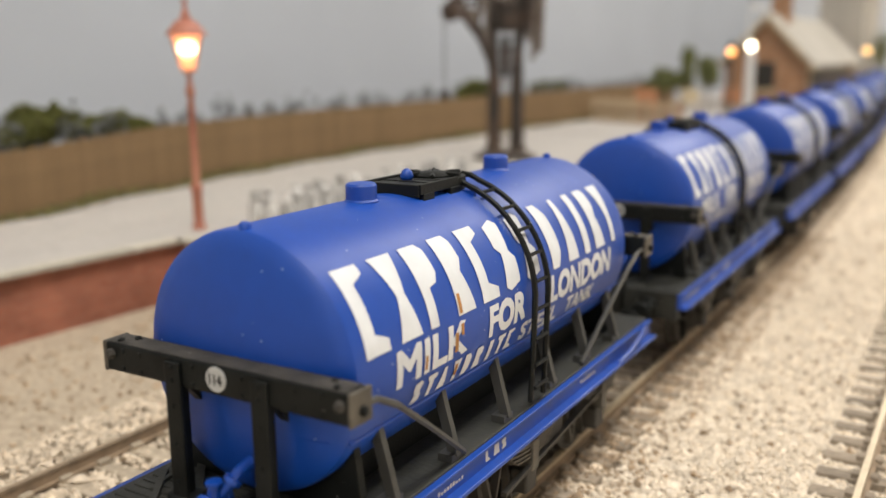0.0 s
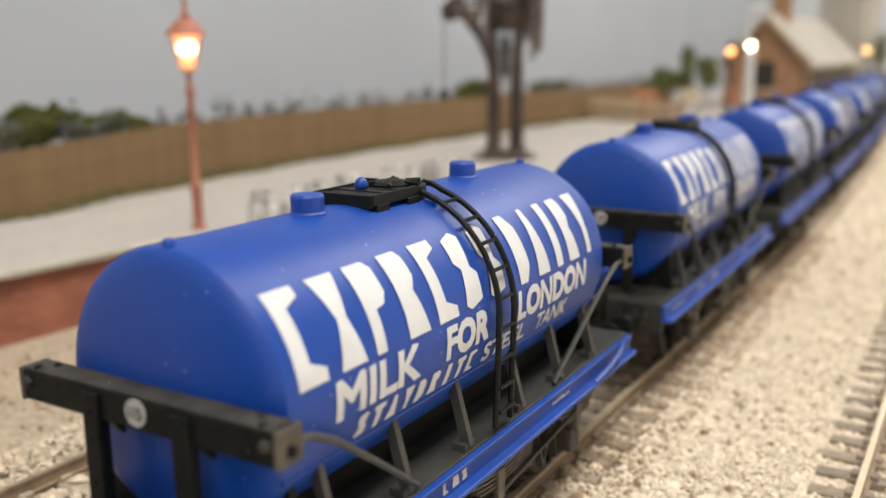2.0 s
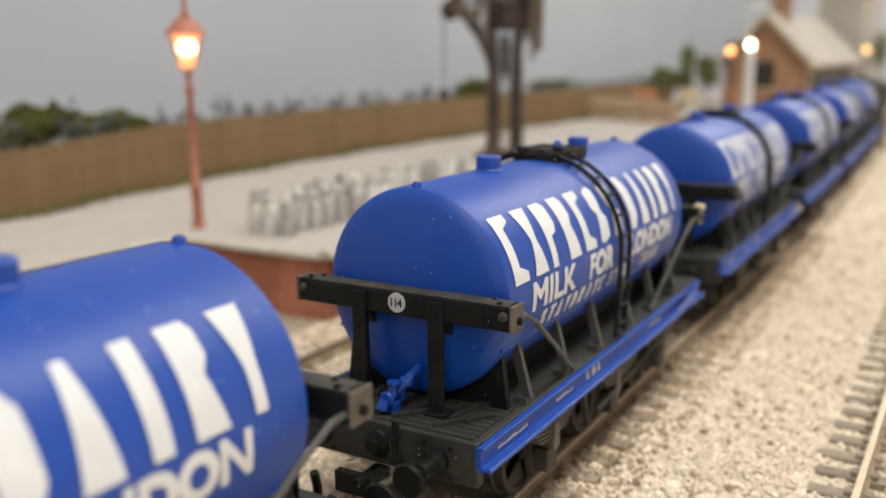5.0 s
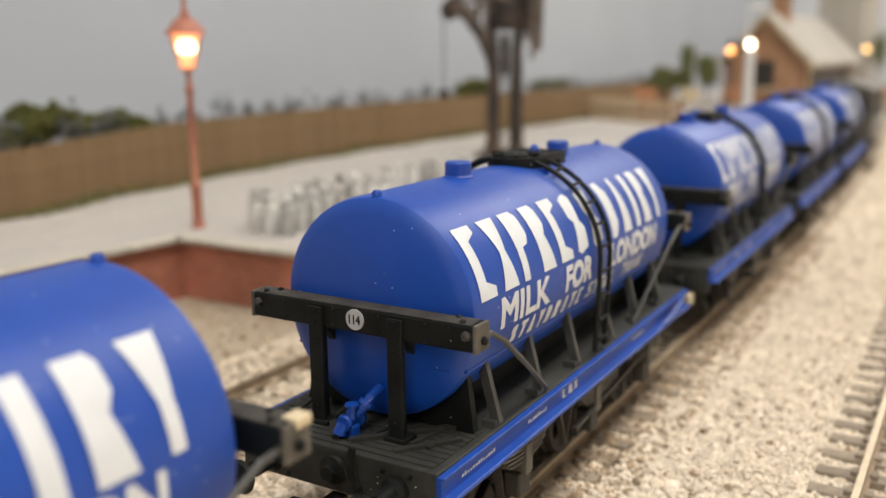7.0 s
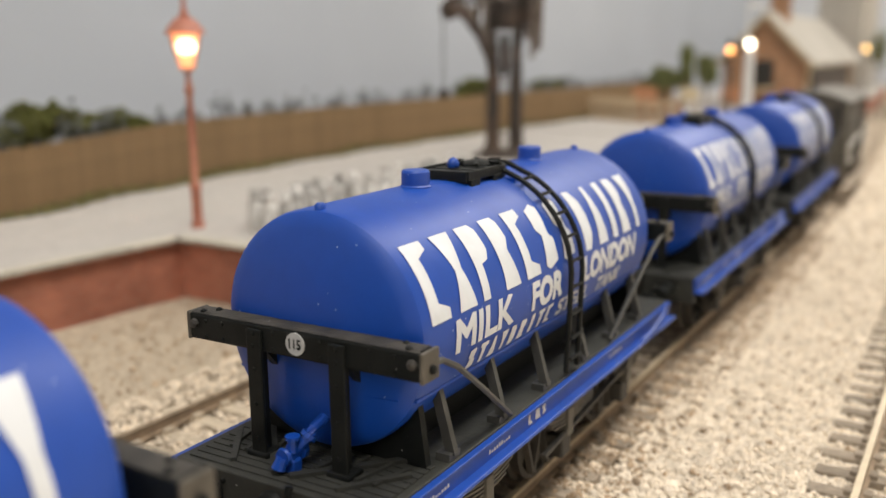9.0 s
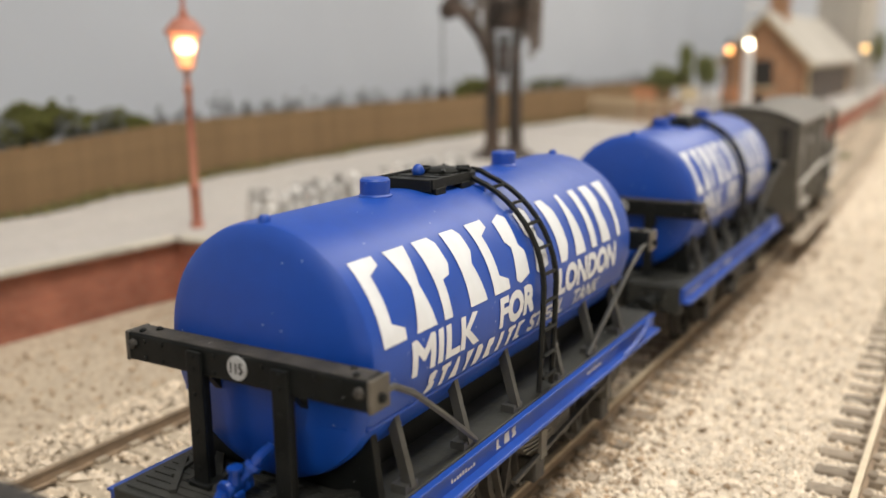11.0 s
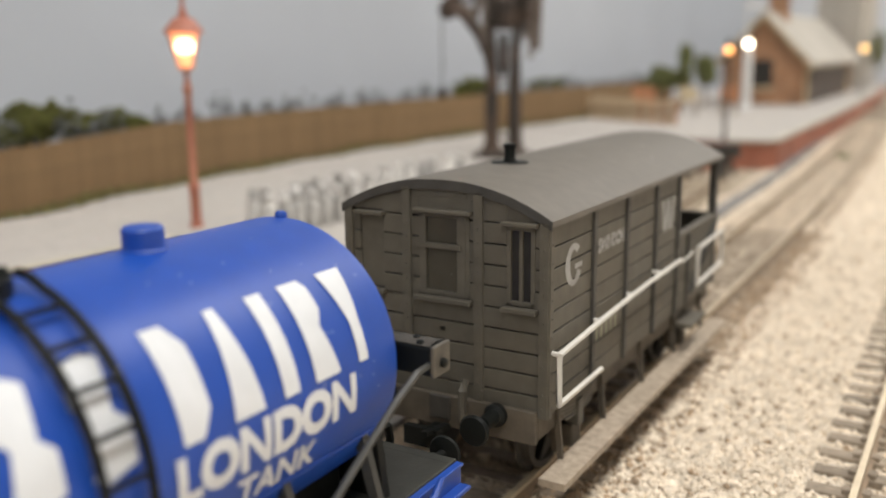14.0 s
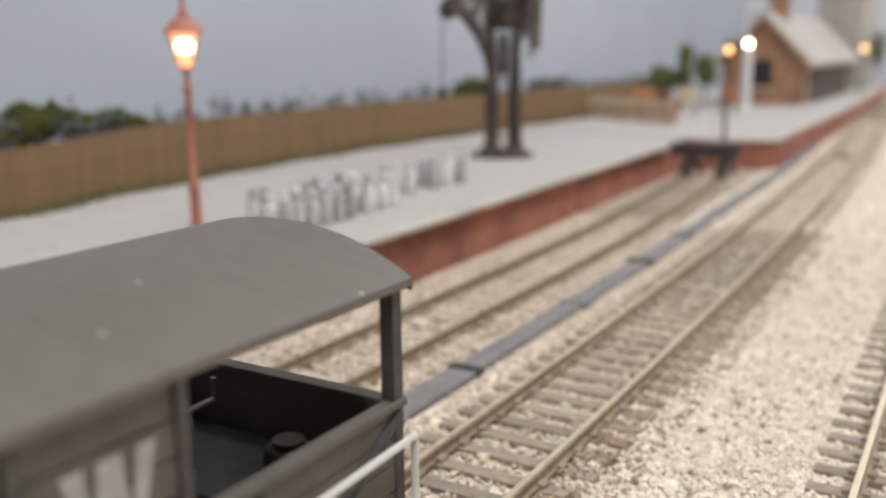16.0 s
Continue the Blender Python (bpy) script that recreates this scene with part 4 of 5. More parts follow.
def tank_wagon():
    w = thing("milk_tank_wagon", "royal blue milk tank wagon with white lettering on black frame", "tank wagon", "milk tank wagons in the train")
    # barrel with rolled end rims
    prof = [(0.02, Y0 - 1.0), (R * 0.3, Y0 - 0.93), (R * 0.6, Y0 - 0.62), (R * 0.85, Y0 - 0.10), (R * 0.95, Y0 + 0.3), (R * 0.985, Y0 + 0.75), (R, Y0 + 1.5)]
    prof = prof + [(r, Y0 + Y1 - h) for r, h in prof[::-1]]
    barrel = part("tank_barrel", lathe(bmesh.new(), prof, "y", (0, 0, AXIS), 96), BLUE, w, smooth=30)
    # seam of the lower shell on the ends
    for yy, o in ((Y0, -1), (Y1, 1)):
        bm = bmesh.new()
        pts = []
        for k in range(13):
            x = -10.4 + 20.8 * k / 12
            zz = AXIS - 6.0
            rr = math.hypot(x, zz - AXIS)
            pts.append((x, yy + o * (-0.05 + 0.98 * max(0.0, 1 - (rr / (R * 0.95)) ** 2)) - o * 0.06, zz))
        part("seam", tube(bm, pts, 0.13, 5), BLUE, barrel)
    for sx in (-1, 1):
        part("seam", tube(bmesh.new(), [(sx * 12.08, Y0 + 0.9, AXIS - 6.0), (sx * 12.08, Y1 - 0.9, AXIS - 6.0)], 0.24, 6), BLUE, barrel)
    for yy in (Y0 + 1.4, Y1 - 1.4):
        part("lifting_lug", lathe(bmesh.new(), [(0.62, -0.3), (0.62, 0.35), (0.4, 0.6)], "z", (0, yy, AXIS + R), 10), BLUE, barrel, smooth=40)
    for yy in (25.6, 58.4):
        bm = lathe(bmesh.new(), [(2.0, -0.6), (2.0, 0.0), (1.78, 0.2), (1.78, 1.75), (1.6, 2.0), (0.6, 2.05)], "z", (0, yy, AXIS + R), 22)
        part("filler_cap", bm, BLUE, barrel, "blue round filler cap", smooth=35)
    part("wash_out_lip", box(bmesh.new(), 3.4, 5.9, 41.5, 42.1, AXIS + 12.1, AXIS + 12.9, 0.1), BLUE, barrel)

    # white lettering on both flanks; names are plain shapes
    def both(name, bm, label, mat=WHITE, lift=0.10):
        if "block" not in name:
            cut_rows(bm, 0.7)
        me = mesh_of(wrap(bm, lift), mat, name)
        part(name, me, mat, barrel, label)
        ob = part(name, me, mat, barrel, label)
        ob.matrix_basis = Matrix.Translation((0, 2 * MID * MM, 0)) @ Matrix.Rotation(math.pi, 4, "Z")

    # one plain block for each character of a painted name, of that character's bulk
    half = ((0, 0), (0.52, 0), (0.82, 0.22), (0.82, 0.78), (0.52, 1), (0, 1))
    notched = ((0, 0), (0.92, 0), (0.92, 0.13), (0.45, 0.22), (0.45, 0.78), (0.92, 0.87), (0.92, 1), (0, 1))
    waisted = ((0.05, 0), (0.95, 0), (0.66, 0.5), (0.95, 1), (0.05, 1), (0.34, 0.5))
    flag = ((0, 0), (0.38, 0), (0.38, 0.45), (0.72, 0.48), (0.9, 0.6), (0.9, 0.9), (0.72, 1), (0, 1))
    boot = ((0, 0), (0.9, 0), (0.62, 0.5), (0.85, 0.65), (0.85, 0.9), (0.7, 1), (0, 1))
    oblong = ((0.05, 0.06), (0.3, 0), (0.9, 0.08), (0.95, 0.4), (0.72, 0.5), (0.9, 0.92), (0.65, 1), (0.1, 0.92), (0.05, 0.6), (0.28, 0.5))
    wedge = ((0.05, 0), (0.95, 0), (0.64, 1), (0.36, 1))
    peg = ((0.32, 0), (0.68, 0), (0.68, 0.42), (0.95, 1), (0.05, 1), (0.32, 0.42))
    tee = ((0.3, 0), (0.7, 0), (0.75, 0.75), (1, 0.8), (1, 1), (0, 1), (0, 0.8), (0.25, 0.75))
    bar = ((0.25, 0), (0.75, 0), (0.75, 1), (0.25, 1))

    def block(shape, x, width, z, height, slant=0.0):
        """A flat block, cut into level strips."""
        bm = bmesh.new()
        cuts = sorted({round(b, 4) for _, b in shape} | {k / 12 for k in range(13)})
        sides = list(zip(shape, shape[1:] + shape[:1]))

        def spans(b):
            return sorted(p[0] + (q[0] - p[0]) * (b - p[1]) / (q[1] - p[1]) for p, q in sides if (p[1] < b) != (q[1] < b))

        for b0, b1 in zip(cuts, cuts[1:]):
            if b1 - b0 < 1e-3:
                continue
            low, high = spans(b0 + 1e-4), spans(b1 - 1e-4)
            for k in range(0, min(len(low), len(high)) - 1, 2):
                corners = ((low[k], b0), (low[k + 1], b0), (high[k + 1], b1), (high[k], b1))
                bm.faces.new([bm.verts.new((x + a * width + b * slant, z + b * height, 0)) for a, b in corners])
        bmesh.ops.remove_doubles(bm, verts=bm.verts, dist=0.012)
        return bm

    for first, last, shapes in ((7.4, 47.0, (notched, waisted, flag, boot, notched, oblong, oblong)), (49.2, 74.2, (half, wedge, bar, boot, peg))):
        step = (last - first) / len(shapes)
        for k, shape in enumerate(shapes):
            both("plain_block", block(shape, first + k * step, step * 0.76, 2.0, 9.1), "plain white block of a painted name")
    both("lettering", shift(lettering("MILK", 13.6, 3.4, 0.085), 12.3, -2.2), "white painted word")
    both("lettering", shift(lettering("FOR", 9.0, 3.4, 0.085), 31.4, -2.2), "white painted word")
    both("lettering", shift(lettering("LONDON", 21.0, 3.4, 0.085), 48.4, -2.2), "white painted word")
    for k, shape in enumerate((oblong, tee, wedge, peg, half, boot, bar, tee, notched)):
        both("plain_block_name", block(shape, 15.4 + k * 2.62, 1.85, -5.5, 2.5, 0.4), "small plain white block of a painted name")
    both("lettering", shift(lettering("STEEL", 11.0, 2.3), 40.4, -5.4), "white painted word")
    both("lettering", shift(lettering("TANK", 9.6, 2.3), 54.6, -5.4), "white painted word")

    # top walkway and ladders
    T = AXIS + R
    cat = part("walkway", box(bmesh.new(), -4.0, 4.0, 31.8, 33.6, T + 0.55, T + 1.05, 0.1), BLACK, w, "black slatted top walkway")
    for k in range(4):
        yy = 33.7 + k * 1.75
        part("walkway_slat", box(bmesh.new(), -4.0, 4.0, yy, yy + 1.5, T + 0.5 + 0.08 * (k % 2), T + 0.95 + 0.08 * (k % 2), 0.08), BLACK, cat)
    for xx in (-3.9, 3.9):
        part("walkway_edge", box(bmesh.new(), xx - 0.25, xx + 0.25, 31.7, 40.6, T + 0.0, T + 1.25, 0.1), BLACK, cat)
        for yy in (33.4, 39.6):
            part("walkway_leg", box(bmesh.new(), xx - 0.4, xx + 0.4, yy - 1.2, yy + 1.2, T - 1.2, T + 0.1, 0.1), BLACK, cat)
    part("walkway_front", box(bmesh.new(), -3.9, 3.9, 31.5, 31.9, T - 0.3, T + 1.2, 0.1), BLACK, cat)
    part("manhole_collar", lathe(bmesh.new(), [(4.1, -1.8), (4.2, 0.1), (4.2, 0.75), (3.6, 0.8), (3.5, 0.4)], "z", (0, 41.2, T + 0.3), 28), BLACK, cat, smooth=40)
    part("valve_ball", lathe(bmesh.new(), [(0.3, -0.9), (0.7, -0.5), (0.85, 0.0), (0.6, 0.6), (0.2, 0.9)], "z", (-1.0, 36.6, T + 1.5), 12), BLUE, cat, "small blue valve ball", smooth=60)
    part("manhole_lid", lathe(bmesh.new(), [(2.6, 0), (2.6, 0.7), (2.1, 1.0), (0.8, 1.2)], "z", (0, 41.2, T + 0.5), 20), BLACK, cat, smooth=40)
    for k in range(6):
        a = math.pi / 3 * k
        part("lid_clamp", tube(bmesh.new(), [(2.0 * math.cos(a), 41.2 + 2.0 * math.sin(a), T + 1.4), (3.9 * math.cos(a), 41.2 + 3.9 * math.sin(a), T + 1.35)], 0.3, 5), BLACK, cat)
    for s in (1, -1):
        lad = part("ladder" if s > 0 else "ladder_far", bmesh_ladder(s, 41.6, 45.4), BLACK, w, "thin black curved ladder")
        for a in range(9):
            ang = radians(62 - a * 13.5)
            rr = R + 0.9 if a < 6 else R + 0.9 + (a - 5) * 0.55
            z = AXIS + rr * math.sin(ang) if ang > 0 else AXIS + (R + 1.0) * math.sin(ang) * 1.12
            x = s * (rr * math.cos(ang) if ang > 0 else (R + 0.95))
            part("rung", tube(bmesh.new(), [(x, 41.6, z), (x, 45.4, z)], 0.26, 5), BLACK, lad)

    # end trestles with cross beams
    for yy, o in ((0.0, 1), (2 * MID, -1)):
        a, b = (yy + 1.6, yy + 4.6) if o > 0 else (yy - 4.6, yy - 1.6)
        tr = part("end_beam", box(bmesh.new(), -15.6, 15.6, a, b, 28.4, 31.5, 0.3), BLACK, w, "black bolted timber end beam")
        for s in (-1, 1):
            for dy in (0.7, 1.9):
                part("stud", lathe(bmesh.new(), [(0.45, 0), (0.4, 0.35), (0.15, 0.5)], "z", (s * (14.6 - dy), a + dy, 31.45), 7), BLACK, tr)
            part("beam_end_cap", box(bmesh.new(), min(s * 15.45, s * 15.95), max(s * 15.45, s * 15.95), a - 0.1, b + 0.1, 28.3, 31.6, 0.2), WORN, tr, "worn dusty beam end cap")
            part("beam_bolt", lathe(bmesh.new(), [(0.5, 0), (0.5, s * 0.5), (0.25, s * 0.7)], "x", (s * 15.8, (a + b) / 2, 29.6), 8), BLACK, tr)
            bm = box(bmesh.new(), s * 5.6 - 1.0, s * 5.6 + 1.0, min(yy + o * 1.1, yy + o * 1.55), max(yy + o * 1.1, yy + o * 1.55), 16.3, 31.0, 0.12)
            box(bm, s * 5.6 - 0.35, s * 5.6 + 0.35, min(yy + o * 1.5, yy + o * 2.9), max(yy + o * 1.5, yy + o * 2.9), 16.3, 30.8, 0.05)
            part("post", bm, BLACK, tr, "black upright channel post")
            part("post_foot", box(bmesh.new(), s * 5.6 - 1.5, s * 5.6 + 1.5, min(yy + o * 0.7, yy + o * 3.4), max(yy + o * 0.7, yy + o * 3.4), 16.2, 16.9, 0.15), BLACK, tr)
            part("end_boss", lathe(bmesh.new(), [(0.6, 0), (0.55, -o * 0.35), (0.3, -o * 0.5)], "y", (s * 14.7, a if o > 0 else b, 30.3), 8), DUST, tr)
            for z in (18.5, 22.5, 26.5, 29.2, 30.5):
                part("rivet", lathe(bmesh.new(), [(0.26, 0), (0.2, -o * 0.2)], "y", (s * 5.6, yy + o * 1.1, z), 6), BLACK, tr)
            part("raking_stay", beam(bmesh.new(), (s * 5.7, yy + o * 2.6, 29), (s * 5.7, yy + o * 12.5, 17.2), 1.0, 0.9), BLACK, tr)
        for x in (-13, -10.5, -3.2, 3.2, 9.5, 12.5):
            for z in (29.0, 30.8):
                part("rivet", lathe(bmesh.new(), [(0.26, 0), (0.2, -o * 0.2)], "y", (x, a if o > 0 else b, z), 6), BLACK, tr)
        bm = bmesh.new()
        top = [[bm.verts.new((-15.3 + 30.6 * i / 34, a + 0.15 + (b - a - 0.3) * j / 4, 31.52 + (0.0 if j in (0, 4) else 0.16 + 0.16 * noise.noise((i * 0.9, j * 1.3, o))))) for j in range(5)] for i in range(35)]
        for i in range(34):
            for j in range(4):
                bm.faces.new((top[i][j], top[i + 1][j], top[i + 1][j + 1], top[i][j + 1]))
        part("dust_layer", bm, DUST, tr, "caked dust on the beam top", smooth=80)
        d = part("number_disc", lathe(bmesh.new(), [(1.25, 0), (1.25, -o * 0.16)], "y", (0, a if o > 0 else b, 30.1), 28), DISC, w, "round dusty white number disc")
        if o > 0:
            bm = lettering("115", 1.55, 1.05)
            for v in bm.verts:
                v.co = Vector((v.co.x - 0.78, a - 0.19, 30.1 + v.co.y - 0.52))
            part("disc_number", bm, BLACK, d, "black painted number")
        # hose and tie wire from the beam end to the sole
        for s in (-1, 1):
            p = [(s * 15.2, yy + o * 4.4, 29.6), (s * 15.1, yy + o * 6.5, 29.4), (s * 14.9, yy + o * 10, 27.6), (s * 14.3, yy + o * 17, 22.6), (s * 13.6, yy + o * 25, 16.6)]
            part("tie_rod", tube(bmesh.new(), p, 0.38, 6), DARKGREY, w, "thin dark grey tie rod")
    # saddles between tank and frame
    for s in (-1, 1):
        for yy in (11.5, 23.5, 36.0, 49.5, 61.5, 73.0):
            bm = beam(bmesh.new(), (s * 13.3, yy, 16.6), (s * 11.2, yy, 24.4), 1.15, 0.85, (0, 1, 0))
            beam(bm, (s * 12.7, yy - 1.2, 16.6), (s * 12.7, yy + 1.2, 16.6), 1.8, 0.9)
            tube(bm, [(s * 13.2, yy, 16.9), (s * 13.2, yy, 17.5)], 0.4, 6)
            part("saddle_bracket", bm, DARKGREY, w)
    part("cradle", box(bmesh.new(), -7.2, 7.2, 9, 75, 15.6, 19.4, 0.4), BLACK, w, "black tank cradle")
    for yy in (7.6, 75.4):
        bm = plate(bmesh.new(), [(-12.3, 16.2), (12.3, 16.2), (11.3, 23.8), (8.2, 20.6), (0, 17.6), (-8.2, 20.6), (-11.3, 23.8)], 1.0, "y", yy)
        part("saddle", bm, BLACK, w, "black end saddle plate")

    # underframe
    L = 2 * MID + 3.2
    fr = part("deck", box(bmesh.new(), -13.9, 13.9, -3.0, L - 0.2, 14.4, 16.15, 0.15), DECK, w, "dusty black planked deck")
    for k in range(9):
        yy = -2.4 + k * 1.25
        part("deck_plank", box(bmesh.new(), -12.8, 12.8, yy, yy + 1.05, 16.1, 16.4, 0.06), DECK, fr)
    for k in (-1, 1):
        for dx in (2.2, 4.4, 7.6, 9.8):
            part("deck_slot_rib", beam(bmesh.new(), (k * dx, 1.2, 16.5), (k * (dx + 1.2), 6.4, 16.5), 0.5, 0.5), DECK, fr)
        part("deck_brace", beam(bmesh.new(), (k * 1.0, -1.5, 16.6), (k * 11.0, 9.5, 16.6), 0.9, 0.5), DECK, fr)
        part("deck_brace", beam(bmesh.new(), (k * 7.0, -1.5, 16.6), (k * 12.0, 5.0, 16.6), 0.7, 0.5), DECK, fr)
    for s in (-1, 1):
        so = part("sole_bar", box(bmesh.new(), min(s * 13.6, s * 14.4), max(s * 13.6, s * 14.4), -3.3, L, 13.4, 15.55, 0.1), SOLE, w, "bright blue sole bar")
        part("sole_flange", box(bmesh.new(), min(s * 13.6, s * 15.0), max(s * 13.6, s * 15.7), -3.3, L, 12.95, 13.5, 0.18), SOLE, so)
        part("sole_top_flange", box(bmesh.new(), min(s * 13.6, s * 14.9), max(s * 13.6, s * 14.75), -3.3, L, 15.55, 15.9, 0.1), SOLE, so)
        for x0, x1, z0, z1 in ((1, 8.5, 14.2, 14.65), (18, 23, 14.25, 14.75), (57, 62, 14.3, 14.8)):
            bm = bmesh.new()
            xx = x0
            while xx < x1:
                box(bm, 14.35, 14.45, xx, xx + 0.32, z0, z1 - 0.12 * (int(xx * 4) % 3))
                xx += 0.62
            part("plain_bar_text", bm, RAILW, so, "tiny white bars of unreadable text") if s > 0 else bm.free()
        if s > 0:
            for k, shape in enumerate((((0, 0), (0.95, 0), (0.4, 0.4), (0.4, 1), (0, 1)), ((0, 0), (1.15, 0), (1.0, 1), (0.12, 1)), oblong)):
                part("plain_initial", plate(bmesh.new(), [(28.6 + k * 2.0 + p * 1.2, 13.95 + q * 1.25) for p, q in shape], 0.1, "x", 14.35), RAILW, so, "white plain shape of an initial")
        part("brake_guide", tube(bmesh.new(), [(s * 15.3, 70, 13.4), (s * 15.5, 75, 14.2), (s * 15.4, 80, 15.2), (s * 15.0, 82, 16.2)], 0.4, 6), SOLE, so, "bright blue brake lever guide")
        for yy in (18.0, MID, 2 * MID - 18.0):
            axle_gear(w, yy, s * 11.6, 6.2)
        # brake rigging
        part("brake_lever", beam(bmesh.new(), (s * 14.0, 34, 7.4), (s * 14.2, 66, 10.8), 0.5, 0.8, (1, 0, 0)), UNDER, w)
        bm = bmesh.new()
        for yy in (30, 54):
            beam(bm, (s * 13.0, yy, 12.6), (s * 13.0, yy + 2.5, 5.4), 0.5, 0.9, (1, 0, 0))
            beam(bm, (s * 13.0, yy + 5, 12.6), (s * 13.0, yy + 2.5, 5.4), 0.5, 0.9, (1, 0, 0))
        part("v_hanger", bm, UNDER, w)
        part("vacuum_box", box(bmesh.new(), min(s * 12.4, s * 14.0), max(s * 12.4, s * 14.0), 46, 52, 7.8, 12.4, 0.3), UNDER, w)
    for yy, o in ((-3.3, -1), (L, 1)):
        hs = part("headstock", box(bmesh.new(), -13.9, 13.9, min(yy, yy - o * 1.6), max(yy, yy - o * 1.6), 10.8, 16.2, 0.2), DECK, w, "dusty black headstock")
        for x in (-8.6, 8.6):
            buffer(w, x, yy, o)
            for dx, dz in ((-1.8, -1.8), (1.8, -1.8), (-1.8, 1.8), (1.8, 1.8)):
                part("bolt", lathe(bmesh.new(), [(0.3, 0), (0.25, o * 0.3)], "y", (x + dx, yy, 13.2 + dz), 6), BLACK, hs)
        part("coupling_plate", lathe(bmesh.new(), [(1.9, 0), (1.7, o * 0.6), (0.8, o * 1.0), (0.8, o * 1.6)], "y", (0, yy, 13.6), 16), BLACK, hs, smooth=40)
        coupling(w, yy - o * 1.0, o)
        part("vacuum_pipe", tube(bmesh.new(), [(3.5, yy, 12), (3.6, yy + o * 1.6, 12.4), (3.6, yy + o * 2.0, 15.5), (3.7, yy + o * 1.4, 17.5)], 0.5, 6), BLACK, w)
    # blue outlet valve on the deck
    vx, vy = 0.4, -0.6
    v = part("outlet_valve", lathe(bmesh.new(), [(0.9, 0), (1.05, 0.4), (0.8, 0.7), (0.8, 2.4), (1.15, 2.6), (1.15, 3.2), (0.5, 3.4)], "y", (vx - 0.6, vy - 0.6, 18.2), 16), BLUE, w, "blue outlet valve with handle", smooth=40)
    part("valve_stem", tube(bmesh.new(), [(vx - 0.4, vy + 0.8, 18.6), (vx - 0.2, vy + 0.8, 20.0)], [0.75, 0.5], 8), BLUE, v)
    part("valve_wheel", lathe(bmesh.new(), [(0.4, 0), (0.85, 0.1), (0.85, 0.45), (0.4, 0.55)], "z", (vx - 0.2, vy + 0.8, 19.9), 12), BLUE, v)
    part("valve_pipe", tube(bmesh.new(), [(vx - 0.3, vy + 1.4, 18.6), (vx + 0.5, vy + 2.2, 19.6), (vx + 0.9, vy + 3.0, 20.6), (vx + 1.0, vy + 4.8, 21.2)], 0.6, 10), BLUE, v)
    part("valve_flange", tube(bmesh.new(), [(vx + 0.55, vy + 2.3, 19.7), (vx + 0.75, vy + 2.6, 20.1)], 0.95, 12), BLUE, v)
    part("valve_spout", tube(bmesh.new(), [(vx - 0.7, vy - 0.4, 18.2), (vx - 1.0, vy - 0.8, 17.0)], [0.65, 0.8], 10), BLUE, v)
    part("valve_foot", box(bmesh.new(), vx - 1.2, vx + 0.4, vy, vy + 1.6, 16.1, 17.8, 0.3), BLUE, v)
    for yy in (18.0, MID, 2 * MID - 18.0):
        wheelset(w, yy, 6.2)
    return w


def bmesh_ladder(s, ya, yb):
    bm = bmesh.new()
    for yy in (ya, yb):
        pts = [(s * 1.8, yy, AXIS + R + 0.95), (s * 3.2, yy, AXIS + R + 0.8)]
        for k in range(12):
            a = radians(72 - k * 7)
            pts.append((s * (R + 0.9) * math.cos(a), yy, AXIS + (R + 0.9) * math.sin(a)))
        pts += [(s * 14.3, yy, AXIS - 3), (s * 14.1, yy, 22), (s * 13.9, yy, 16.8)]
        tube(bm, pts, 0.38, 6)
    return bm


